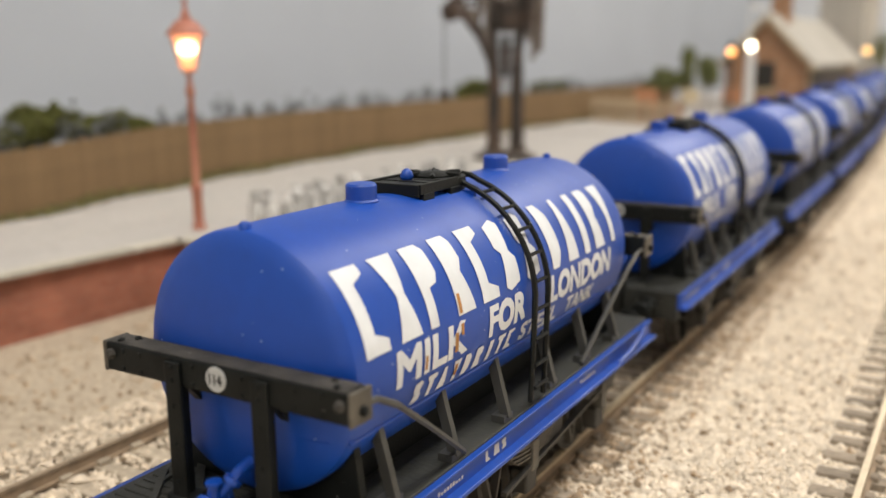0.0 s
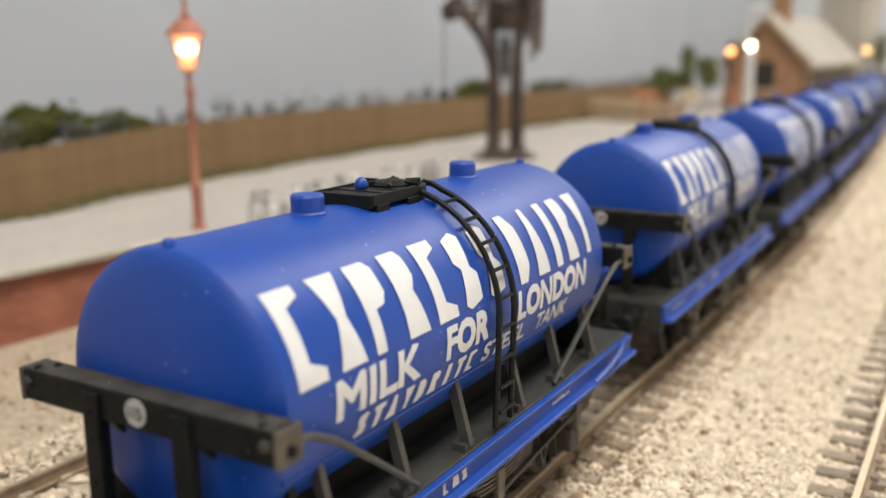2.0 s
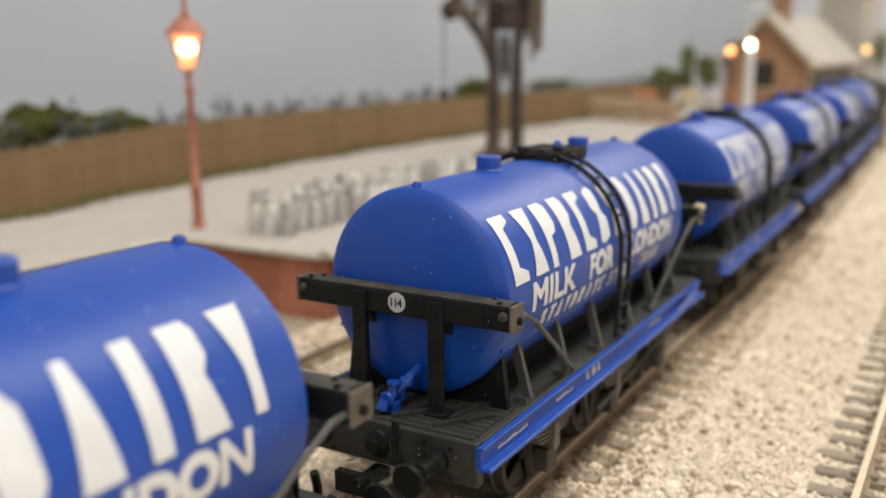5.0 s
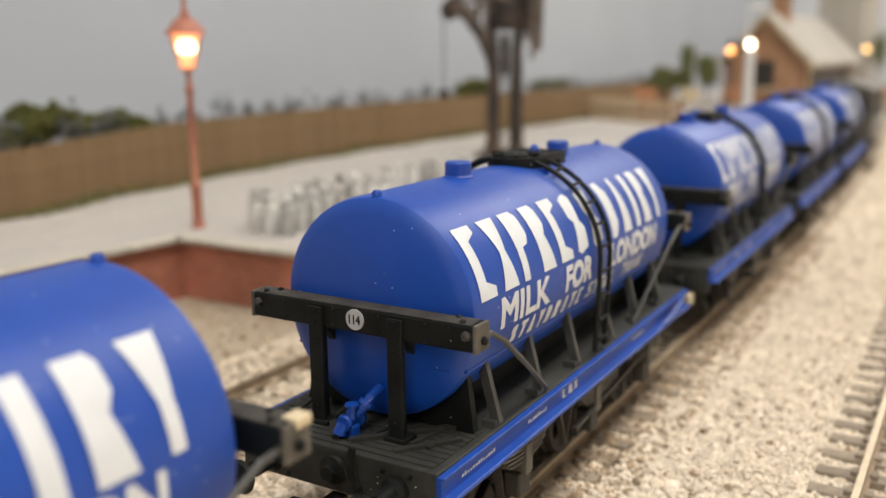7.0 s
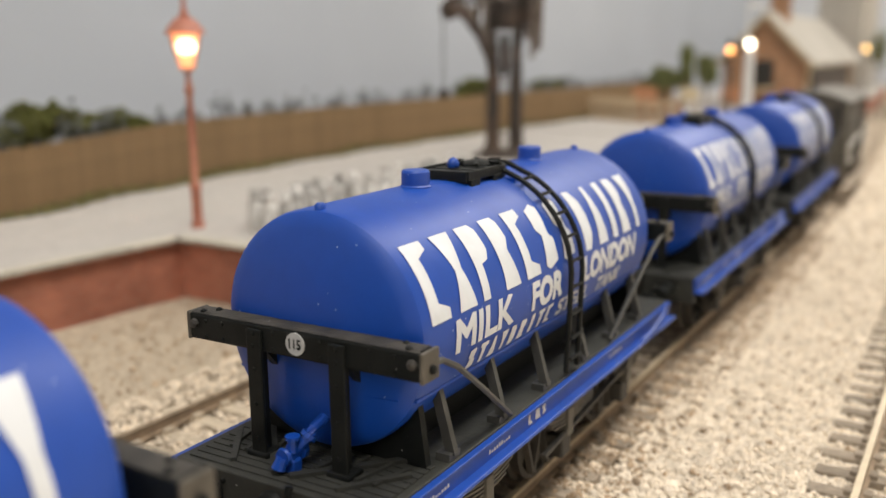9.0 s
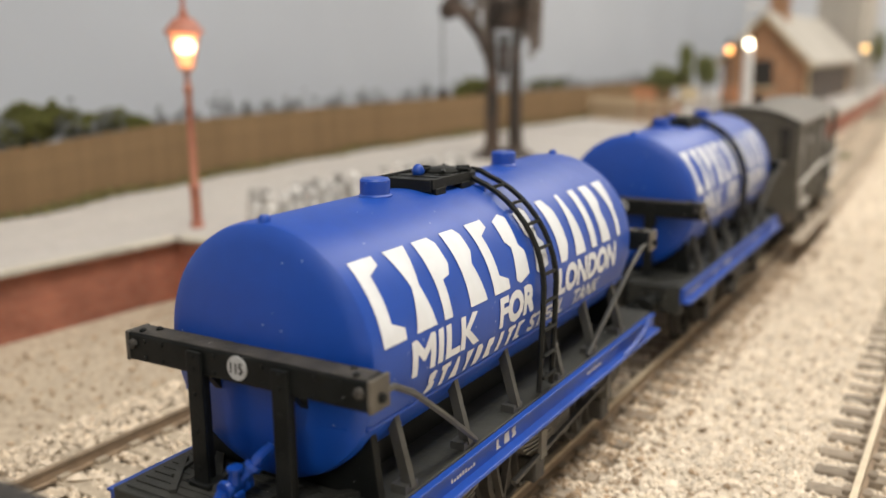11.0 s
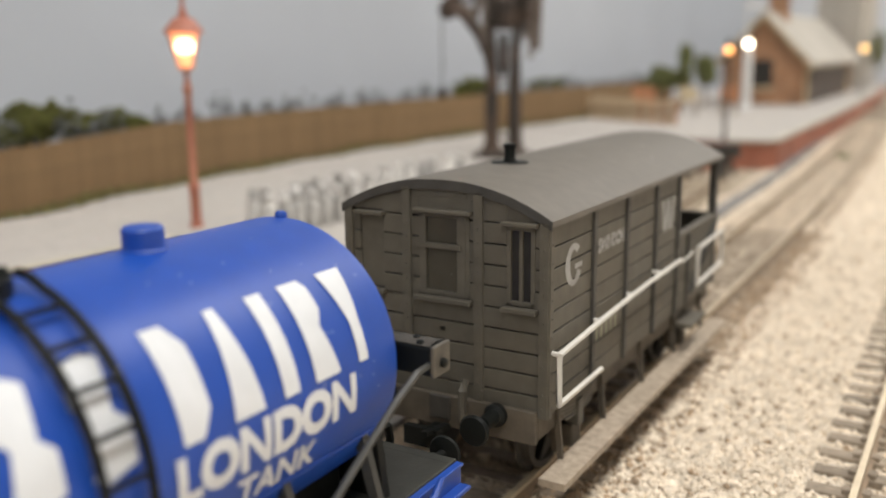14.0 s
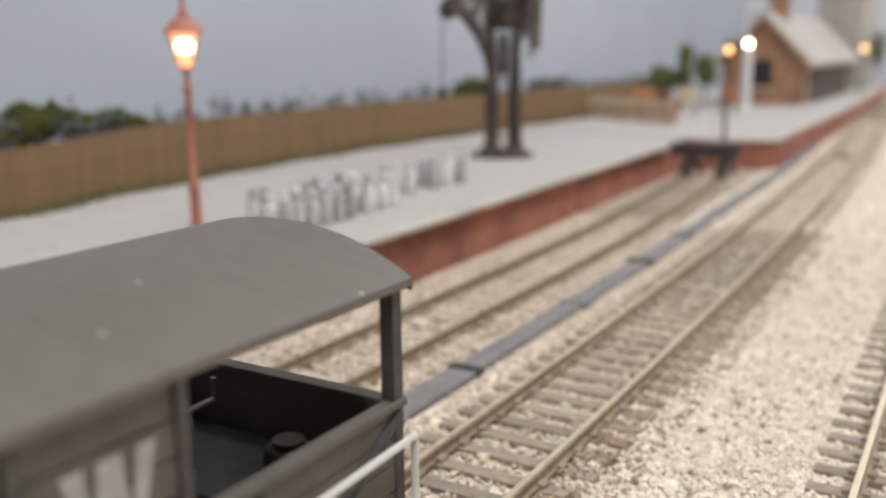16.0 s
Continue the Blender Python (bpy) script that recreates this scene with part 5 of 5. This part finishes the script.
# ---- brake van ----
def brake_van():
    w = thing("brake_van", "weathered grey planked goods brake van with open veranda", "brake van")
    LEN, HW, Z0, ZE, ZR = 82.6, 15.4, 13.6, 39.0, 43.9

    def roof_z(x):
        return ZR - (ZR - 39.6) * abs(x / 16.1) ** 2.2

    # roof shell
    bm = bmesh.new()
    top, low = [], []
    n = 20
    for y in (-0.25, LEN + 0.9):
        top.append([bm.verts.new((-16.1 + 32.2 * k / n, y, roof_z(-16.1 + 32.2 * k / n))) for k in range(n + 1)])
        low.append([bm.verts.new((-16.1 + 32.2 * k / n, y, roof_z(-16.1 + 32.2 * k / n) - 0.75)) for k in range(n + 1)])
    for k in range(n):
        bm.faces.new((top[0][k], top[0][k + 1], top[1][k + 1], top[1][k]))
        bm.faces.new((low[0][k], low[1][k], low[1][k + 1], low[0][k + 1]))
        for a in (0, 1):
            bm.faces.new((top[a][k], low[a][k], low[a][k + 1], top[a][k + 1]))
    for k in (0, n):
        bm.faces.new((top[0][k], top[1][k], low[1][k], low[0][k]))
    bmesh.ops.recalc_face_normals(bm, faces=bm.faces)
    rf = part("roof", bm, ROOF, w, "dusty grey arched roof", smooth=30)
    for y in (-0.45, LEN + 0.7):
        edge = [(-16.0 + 32.0 * k / n, roof_z(-16.0 + 32.0 * k / n)) for k in range(n + 1)]
        part("roof_rim", plate(bmesh.new(), [(x, z - 0.06) for x, z in edge] + [(x, z - 1.25) for x, z in edge[::-1]], 0.4, "y", y), VANPOST, rf, "dark arched roof rim")
    part("stove_pipe", lathe(bmesh.new(), [(2.9, -0.5), (2.9, 0.05), (2.7, 0.15), (1.0, 0.2), (1.0, 0.5), (0.85, 0.6), (0.85, 2.2), (1.0, 2.3), (1.0, 2.75), (0.8, 2.85)], "z", (-0.5, 21.0, 43.85), 24), BLACK, rf, "short black stove pipe on a flat flange", smooth=35)

    # cabin: planked sides and ends, each plank a piece
    CAB = 55.7
    planks = 9
    zs = [Z0 + (ZE - 0.2 - Z0) * k / planks for k in range(planks + 1)]
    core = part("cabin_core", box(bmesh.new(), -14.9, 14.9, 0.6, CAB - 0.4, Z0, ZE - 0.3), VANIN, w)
    for s in (-1, 1):
        for k in range(planks):
            bm = box(bmesh.new(), min(s * 14.8, s * HW), max(s * 14.8, s * HW), 0.0, CAB, zs[k] + 0.1, zs[k + 1] - 0.1, 0.09)
            part("side_plank", bm, VAN, w)
        for yy in (0.4, 15.1, 28.5, 42.7, 55.3):
            p = part("side_post", box(bmesh.new(), min(s * 15.3, s * 15.85), max(s * 15.3, s * 15.85), yy - 0.55, yy + 0.55, Z0, ZE + 0.1, 0.08), VAN if yy < 1 else VANPOST, w)
            for z in np.arange(15, 39, 2.4):
                part("rivet", lathe(bmesh.new(), [(0.2, 0), (0.14, s * 0.18)], "x", (s * 15.83, yy, float(z)), 5), VAN, p)
    # end with pillars, arched head and three lights
    for k in range(planks + 2):
        z0 = zs[k] if k <= planks else ZE - 0.2 + 2.6 * (k - planks)
        z1 = zs[k + 1] if k < planks else z0 + 2.6
        segs = [(-15.4, 15.4)]
        if z1 > 27.6 and z0 < 38.9:
            segs = [(-15.4, -13.2), (-9.4, -3.6), (4.2, 9.6), (13.6, 15.4)]
        for a, b in segs:
            if k >= planks:
                half = 16.1 * math.sqrt(max(0.0, (ZR - 0.9 - (z0 + z1) / 2) / 4.4)) - 0.4
                a, b = max(a, -half), min(b, half)
                if b - a < 1:
                    continue
            bm = box(bmesh.new(), a, b, 0.0, 0.8, z0 + 0.11, min(z1 - 0.11, 42.2), 0.09)
            part("end_plank", bm, VAN, w)
    part("end_panel", plate(bmesh.new(), [(-15, Z0), (15, Z0), (15, 38.7)] + [(15 - 30 * k / 12, roof_z(15 - 30 * k / 12) - 0.9) for k in range(13)], 0.4, "y", 0.55), VANIN, w)
    part("end_head", plate(bmesh.new(), [(-15, 39.2), (15, 39.2)] + [(15 - 30 * k / 12, roof_z(15 - 30 * k / 12) - 0.7) for k in range(13)], 0.45, "y", 0.08), VAN, w, "arched head panel under the roof")
    for x in (-15.0, -5.4, 5.6, 15.0):
        p = part("end_pillar", box(bmesh.new(), x - 0.65, x + 0.65, -0.45, 0.25, Z0, roof_z(x) - 0.8, 0.08), VAN, w)
        for z in np.arange(15, 39, 1.9):
            part("rivet", lathe(bmesh.new(), [(0.2, 0), (0.14, -0.16)], "y", (x, -0.43, float(z)), 5), VAN, p)
    for x0, x1, z0, z1 in ((-13.2, -9.4, 28.2, 38.4), (-3.6, 4.2, 28.2, 39.4), (9.6, 13.6, 28.2, 38.6)):
        wn = part("window", box(bmesh.new(), x0, x1, 0.35, 0.6, z0, z1), VAN if x0 < -10 else PANE2 if x0 < 0 else PANE, w, "painted-over window panel" if x0 < -10 else "dark dusty window pane")
        for a, b, c, d in ((x0, x0 + 0.6, z0, z1), (x1 - 0.6, x1, z0, z1), (x0, x1, z0, z0 + 0.6), (x0, x1, z1 - 0.6, z1)):
            if x0 > -10:
                part("window_frame", box(bmesh.new(), a, b, -0.05, 0.5, c, d, 0.06), VAN, wn)
        if x0 == -3.6:
            part("window_bar", box(bmesh.new(), x0 - 0.2, x1 - 1.2, -0.35, 0.45, 34.6, 35.3, 0.08), VAN, wn)
            part("window_stile", box(bmesh.new(), x1 - 1.9, x1 - 0.6, -0.1, 0.45, z0, z1, 0.06), VAN, wn)
            part("window_stile", box(bmesh.new(), x0 + 0.5, x0 + 1.1, -0.1, 0.45, z0, z1, 0.06), VAN, wn)
        elif x0 > 0:
            part("window_stile", box(bmesh.new(), (x0 + x1) / 2 - 0.25, (x0 + x1) / 2 + 0.25, -0.02, 0.45, z0, z1, 0.06), VAN, wn)
        part("window_sill", box(bmesh.new(), x0 - 0.5, x1 + 0.5, -1.1, 0.1, z0 - 0.8, z0 - 0.1, 0.12), VAN, wn)
        part("window_hood", box(bmesh.new(), x0 - 0.5, x1 + 0.5, -1.1, 0.1, z1 + 0.05, z1 + 0.6, 0.12), VAN, wn)
    part("lamp_bracket", box(bmesh.new(), -0.3, 0.4, -0.25, 0.1, 23.4, 23.9, 0.06), BLACK, w)

    # veranda: low sides, far end, corner posts, floor and brake standard
    part("veranda_floor", box(bmesh.new(), -14.9, 14.9, CAB, LEN - 0.4, Z0, Z0 + 3.2), FLOORG, w, "grey-green veranda floor")
    part("locker", box(bmesh.new(), -14.2, 10.5, 68.5, LEN - 1.4, Z0 + 3.2, Z0 + 7.4, 0.2), FLOORG, w, "grey-green locker across the veranda")
    # door coloured dark for the shade under the veranda roof
    part("cabin_door", box(bmesh.new(), -4, 4, CAB - 0.3, CAB + 0.4, Z0 + 1, 37.5, 0.1), VANIN, w, "cabin door in a shade-dark colour on the veranda")
    for s in (-1, 1):
        for k in range(5):
            z0, z1 = Z0 + k * 2.75, Z0 + (k + 1) * 2.75
            part("side_plank", box(bmesh.new(), min(s * 14.6, s * HW), max(s * 14.6, s * HW), CAB + 0.3, LEN, z0 + 0.06, z1 - 0.06, 0.09), VAN, w)
        part("capping_rail", box(bmesh.new(), min(s * 14.3, s * 15.8), max(s * 14.3, s * 15.8), CAB + 0.3, LEN + 0.2, Z0 + 13.7, Z0 + 14.5, 0.12), VAN, w)
        part("corner_post", box(bmesh.new(), s * 14.8 - 0.75, s * 14.8 + 0.75, LEN - 1.6, LEN - 0.1, Z0, 39.2, 0.1), VANPOST, w)
        part("side_post", box(bmesh.new(), min(s * 15.3, s * 15.85), max(s * 15.3, s * 15.85), 62.0, 62.9, Z0, Z0 + 13.8, 0.08), VANPOST, w)
        part("gate_brace", beam(bmesh.new(), (s * 15.7, 64.2, 15.6), (s * 15.7, LEN - 1.0, 27.0), 0.5, 0.9, (1, 0, 0)), VANPOST, w)
        part("gate_wire", tube(bmesh.new(), [(s * 16.6, 55.6, 23.4), (s * 16.5, 62.4, 23.9)], 0.2, 5), RAILW, w)
        # white handrails
        for pts in ([(s * 16.9, 0.6, 15.8), (s * 16.9, 0.6, 22.4), (s * 16.9, 15, 23.2), (s * 16.9, 28.5, 23.8), (s * 16.9, 42, 24.1), (s * 16.9, 53, 24.2)],
                    [(s * 16.9, 0.6, 15.6), (s * 16.9, 15.5, 15.9)],
                    [(s * 16.9, 64.5, 24.2), (s * 16.9, LEN - 0.4, 24.6), (s * 16.9, LEN - 0.4, 18.0)],
                    [(s * 16.9, 64.5, 24.2), (s * 16.9, 64.5, 17.2), (s * 16.9, LEN - 0.4, 18.0)]):
            part("handrail", tube(bmesh.new(), pts, 0.42, 6), RAILW, w, "white painted handrail", smooth=60)
        for y in (0.6, 15, 28.5, 42):
            part("handrail_bracket", tube(bmesh.new(), [(s * 15.3, y, 22.4 + y * 0.045), (s * 17.0, y, 22.4 + y * 0.045)], 0.35, 6), RAILW, w)
        # running gear
        part("foot_board", box(bmesh.new(), min(s * 14.8, s * 18.6), max(s * 14.8, s * 18.6), -1, LEN + 1, 4.6, 5.7, 0.12), SLEEPER, w, "dusty brown full-length footboard")
        part("upper_step", box(bmesh.new(), min(s * 15.0, s * 18.0), max(s * 15.0, s * 18.0), 58, 68, 10.4, 11.2, 0.12), VAN, w, "grey upper step")
        for y in (6, 22, 40, 58, 76):
            part("step_hanger", beam(bmesh.new(), (s * 15.0, y, 5.2), (s * 14.2, y, 13.2), 0.8, 0.5, (0, 1, 0)), VANLOW, w)
        part("sole_bar", box(bmesh.new(), min(s * 12.8, s * 14.2), max(s * 12.8, s * 14.2), 0.3, LEN - 0.3, 10.2, Z0 + 0.05, 0.15), VANLOW, w, "brown weathered sole bar")
        for y in (14.0, 67.5):
            axle_gear(w, y, s * 11.6, 6.2, VANLOW)
    part("veranda_end", box(bmesh.new(), -14.6, 14.6, LEN - 1.2, LEN - 0.2, Z0, Z0 + 13.8, 0.1), VAN, w, "low planked veranda end")
    part("end_capping", box(bmesh.new(), -15, 15, LEN - 1.7, LEN + 0.1, Z0 + 13.7, Z0 + 14.5, 0.12), VAN, w)
    br = part("brake_standard", tube(bmesh.new(), [(-2.6, 72, Z0 + 7), (-2.6, 72, Z0 + 12.6)], [0.9, 0.7], 8), VAN, w, "grey brake column with bright handle")
    part("brake_handle", tube(bmesh.new(), [(-2.8, 68.6, Z0 + 12.8), (-2.4, 75.6, Z0 + 13.2), (-2.4, 75.8, Z0 + 15.4)], 0.3, 6), STEEL, br)
    # dark box added where shade fills the near side of the veranda
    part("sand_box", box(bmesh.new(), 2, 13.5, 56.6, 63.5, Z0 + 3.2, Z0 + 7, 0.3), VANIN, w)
    part("half_door", box(bmesh.new(), -6, -5.4, 57, 66, Z0 + 1, Z0 + 10, 0.1), VAN, w)
    sb = part("sand_hopper", lathe(bmesh.new(), [(2.5, 0), (2.5, 1.6), (2.2, 2.4), (1.6, 2.6), (1.6, 3.2), (0.4, 3.4)], "z", (6.2, 76.6, Z0 + 7.3), 18), VAN, w, "round grey sand hopper", smooth=40)
    for yy, o in ((0.2, -1), (LEN - 0.2, 1)):
        hs = part("headstock", box(bmesh.new(), -14.2, 14.2, min(yy, yy + o * 0.9), max(yy, yy + o * 0.9), 9.8, 14.4, 0.2), VANLOW, w, "brown weathered headstock")
        for x in (-8.6, 8.6):
            buffer(w, x, yy + o * 0.8, o)
        coupling(w, yy, o)
        part("vacuum_pipe", tube(bmesh.new(), [(4.0, yy + o * 1.0, 11), (4.1, yy + o * 2.2, 12), (4.1, yy + o * 2.2, 16.0), (4.1, yy + o * 1.2, 17.2)], 0.6, 6), VAN, w)
        part("hook_plate", box(bmesh.new(), -1.6, 1.6, min(yy + o * 0.8, yy + o * 1.4), max(yy + o * 0.8, yy + o * 1.4), 11, 14.4, 0.2), UNDER, hs)

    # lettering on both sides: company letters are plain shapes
    def on_side(name, bm, mat, label, lift=0.06):
        for v in bm.verts:
            v.co = Vector((HW + lift, v.co.x, v.co.y))
        me = mesh_of(bm, mat, name)
        part(name, me, mat, w, label)

    bm = bmesh.new()
    n = 22
    ring = []
    for k in range(n + 1):
        a = radians(45 + 290 * k / n)
        ring.append([bm.verts.new((8.1 + 2.8 * (1 - q * 0.55) * math.cos(a), 32.5 + 2.9 * (1 - q * 0.30) * math.sin(a), 0)) for q in (0, 1)])
    for a, b in zip(ring, ring[1:]):
        bm.faces.new((a[0], b[0], b[1], a[1]))
    bm.faces.new([bm.verts.new(c) for c in ((8.5, 31.8, 0), (11.0, 31.8, 0), (11.0, 32.5, 0), (8.5, 32.5, 0))])
    on_side("plain_ring", bm, FADED, "large faded white open ring")
    on_side("lettering", shift(lettering("SWINDON", 10.4, 1.9, 0.085), 17.1, 32.3), FADED, "faded white painted word")
    for x0, x1 in ((46.5, 47.5), (49.2, 48.2), (49.4, 50.3), (52.2, 51.2)):
        bm = bmesh.new()
        bm.faces.new([bm.verts.new(c) for c in ((x1 - 0.55, 30.1, 0), (x1 + 0.55, 30.1, 0), (x0 + 0.85, 35.4, 0), (x0 - 0.75, 35.4, 0))])
        on_side("plain_slanted_bar", bm, FADED, "slanted faded white bar", 0.06 + 0.01 * (x0 - 46.5))
    for k in range(5):
        on_side("plain_bar_digit", slabs([(16.6 + k * 1.9, 17.55 + k * 1.9, 19.5, 21.5)]), FADED2, "grimy plain bar of a painted digit")
    for k in range(4):
        on_side("plain_bar_mark", slabs([(45.6 + k * 1.5, 46.6 + k * 1.5, 22.2, 23.4)]), FADED2, "small grimy plain bar")
    for y in (14.0, 67.5):
        wheelset(w, y, 6.2)
    return w


tank = tank_wagon()
van = brake_van()
tanks = [tank] + [copy_thing(tank, Matrix()) for _ in range(7)]


def renumber(ob, text):
    for o in ob.children_recursive:
        if o.name.startswith("disc_number"):
            bm = lettering(text, 1.55, 1.05)
            for v in bm.verts:
                v.co = Vector((v.co.x - 0.78, 1.6 - 0.19, 30.1 + v.co.y - 0.52))
            o.data = mesh_of(bm, BLACK, "disc_number")


for k, text in ((2, "115"), (3, "114"), (4, "114"), (5, "116"), (7, "114")):
    renumber(tanks[k], text)
# three wagons carry the walkway the other way round, with the far ladder moved to suit
for k in (3, 4, 5):
    for o in tanks[k].children:
        if o.name.startswith("walkway"):
            o.matrix_basis = Matrix.Translation((0, 2 * MID * MM, 0)) @ Matrix.Rotation(math.pi, 4, "Z")
        elif o.name.startswith("ladder_far"):
            o.location.y -= 3.4 * MM
# chipped, bare ends on two wagons
part("bare_beam_end", box(bmesh.new(), 14.4, 16.1, 80.6, 82.6, 30.9, 31.9, 0.25), CREAM, tanks[4], "bare cream splinter on the beam end")
part("bare_sole_end", box(bmesh.new(), 14.5, 15.9, 85.6, 87.3, 13.2, 15.2, 0.3), CREAM, tanks[3], "bare cream chip on the sole bar end")
# rust streaks on the leading wagon's lettering
for x0, y0, wd, ht in ((24.6, 2.2, 0.6, 2.2), (23.3, -1.8, 0.7, 2.2), (24.6, -0.2, 0.6, 1.3), (24.0, -4.8, 0.6, 1.4), (17.3, -1.9, 0.45, 1.5)):
    part("rust_streak", mesh_of(wrap(cut_rows(slabs([(x0, x0 + wd, y0, y0 + ht)]), 0.6), 0.14), RUST, "rust_streak"), RUST, tanks[7], "orange rust streak")

# ---- ballast ----
CENTRES = ((0.0, -90), (58.5, 84))
stones("ballast", "loose cream stone ballast chippings beside the track", 10, 47, 70, 330, 68000, 0.38, -3.15, STONE, lambda x, y: under_sleeper(x, y, CENTRES), 1, 1.25)
stones("ballast", "cream stone ballast between the running rails", -17, 17, 40, 330, 13000, 0.47, -2.95, SANDY, lambda x, y: under_sleeper(x, y, CENTRES), 2)
stones("ballast", "brown stained ballast along the sleeper ends", 9.8, 15.5, 70, 330, 4800, 0.42, -2.95, BROWN, lambda x, y: under_sleeper(x, y, CENTRES), 8, 1.1)
stones("ballast", "brown grit spilled over the sleeper ends", 10.0, 15.2, 70, 330, 2600, 0.36, -2.25, BROWN, lambda x, y: (y + 90) % SLEEPER_STEP > 3.2, 13)
stones("ballast", "pale grit in the far running track", -15.5, 15.5, 330, 900, 8000, 0.75, -2.35, SANDY, lambda x, y: 7.4 < abs(x) < 10.0, 14, 1.3)
stones("ballast", "thinning brown ballast beyond the sleeper ends", 14.5, 21, 70, 330, 2400, 0.42, -3.0, BROWN, lambda x, y: under_sleeper(x, y, CENTRES), 12)
stones("ballast", "dark brown oily ballast shoulder beyond the rail", 10.2, 16.0, 190, 700, 4000, 0.5, -2.75, BROWN, lambda x, y: 9.0 < x < 10.0, 10)
stones("ballast", "scattered brown stones in the cream ballast", 22, 47, 70, 330, 450, 0.5, -2.95, BROWN, lambda x, y: under_sleeper(x, y, CENTRES), 9, 1.1)
stones("ballast", "cream ballast round the near track", 41, 78, 84, 330, 26000, 0.42, -3.05, STONE, lambda x, y: under_sleeper(x, y, CENTRES), 3)
stones("ballast", "cream ballast between running track and siding", -34, -10, 40, 330, 11000, 0.55, -3.3, SANDY, lambda x, y: under_sleeper(x, y, CENTRES), 4)
stones("ballast", "sandy ballast along the siding", -72, -30, 40, 330, 20000, 0.55, -2.7, SANDY, lambda x, y: 7.4 < abs(x + 46.5) < 9.9 or (under_sleeper(x, y, ((-46.5, -90),)) and (x * 7 + y * 3) % 2 < 1), 5)
stones("ballast", "coarse chippings in the distance along the line", -34, 90, 330, 900, 16000, 0.8, -3.2, STONE, lambda x, y: abs(x) < 16 or abs(x - 58.5) < 16, 6, 1.4)
stones("ballast", "scattered stones on sandy ground by the dock", -120, -70, 40, 240, 1500, 0.5, -5.1, BROWN, None, 7)


# ---- movement ----
def motions():
    times = [k / 2 for k in range(33)]
    for k, ob in enumerate(tanks):
        walk(ob, [(t, on_track(van_at(t) + FIRST - k * PITCH)) for t in times])
    walk(van, [(t, on_track(van_at(t))) for t in times])
    for ob in tanks + [van]:
        for o in ob.children:
            if o.name.startswith("wheelset"):
                base = o.location.copy()
                walk(o, [(k / 10, Matrix.Translation(base) @ Matrix.Rotation((924.6 - van_at(k / 10)) / 6.2, 4, "X")) for k in range(161)])


motions()
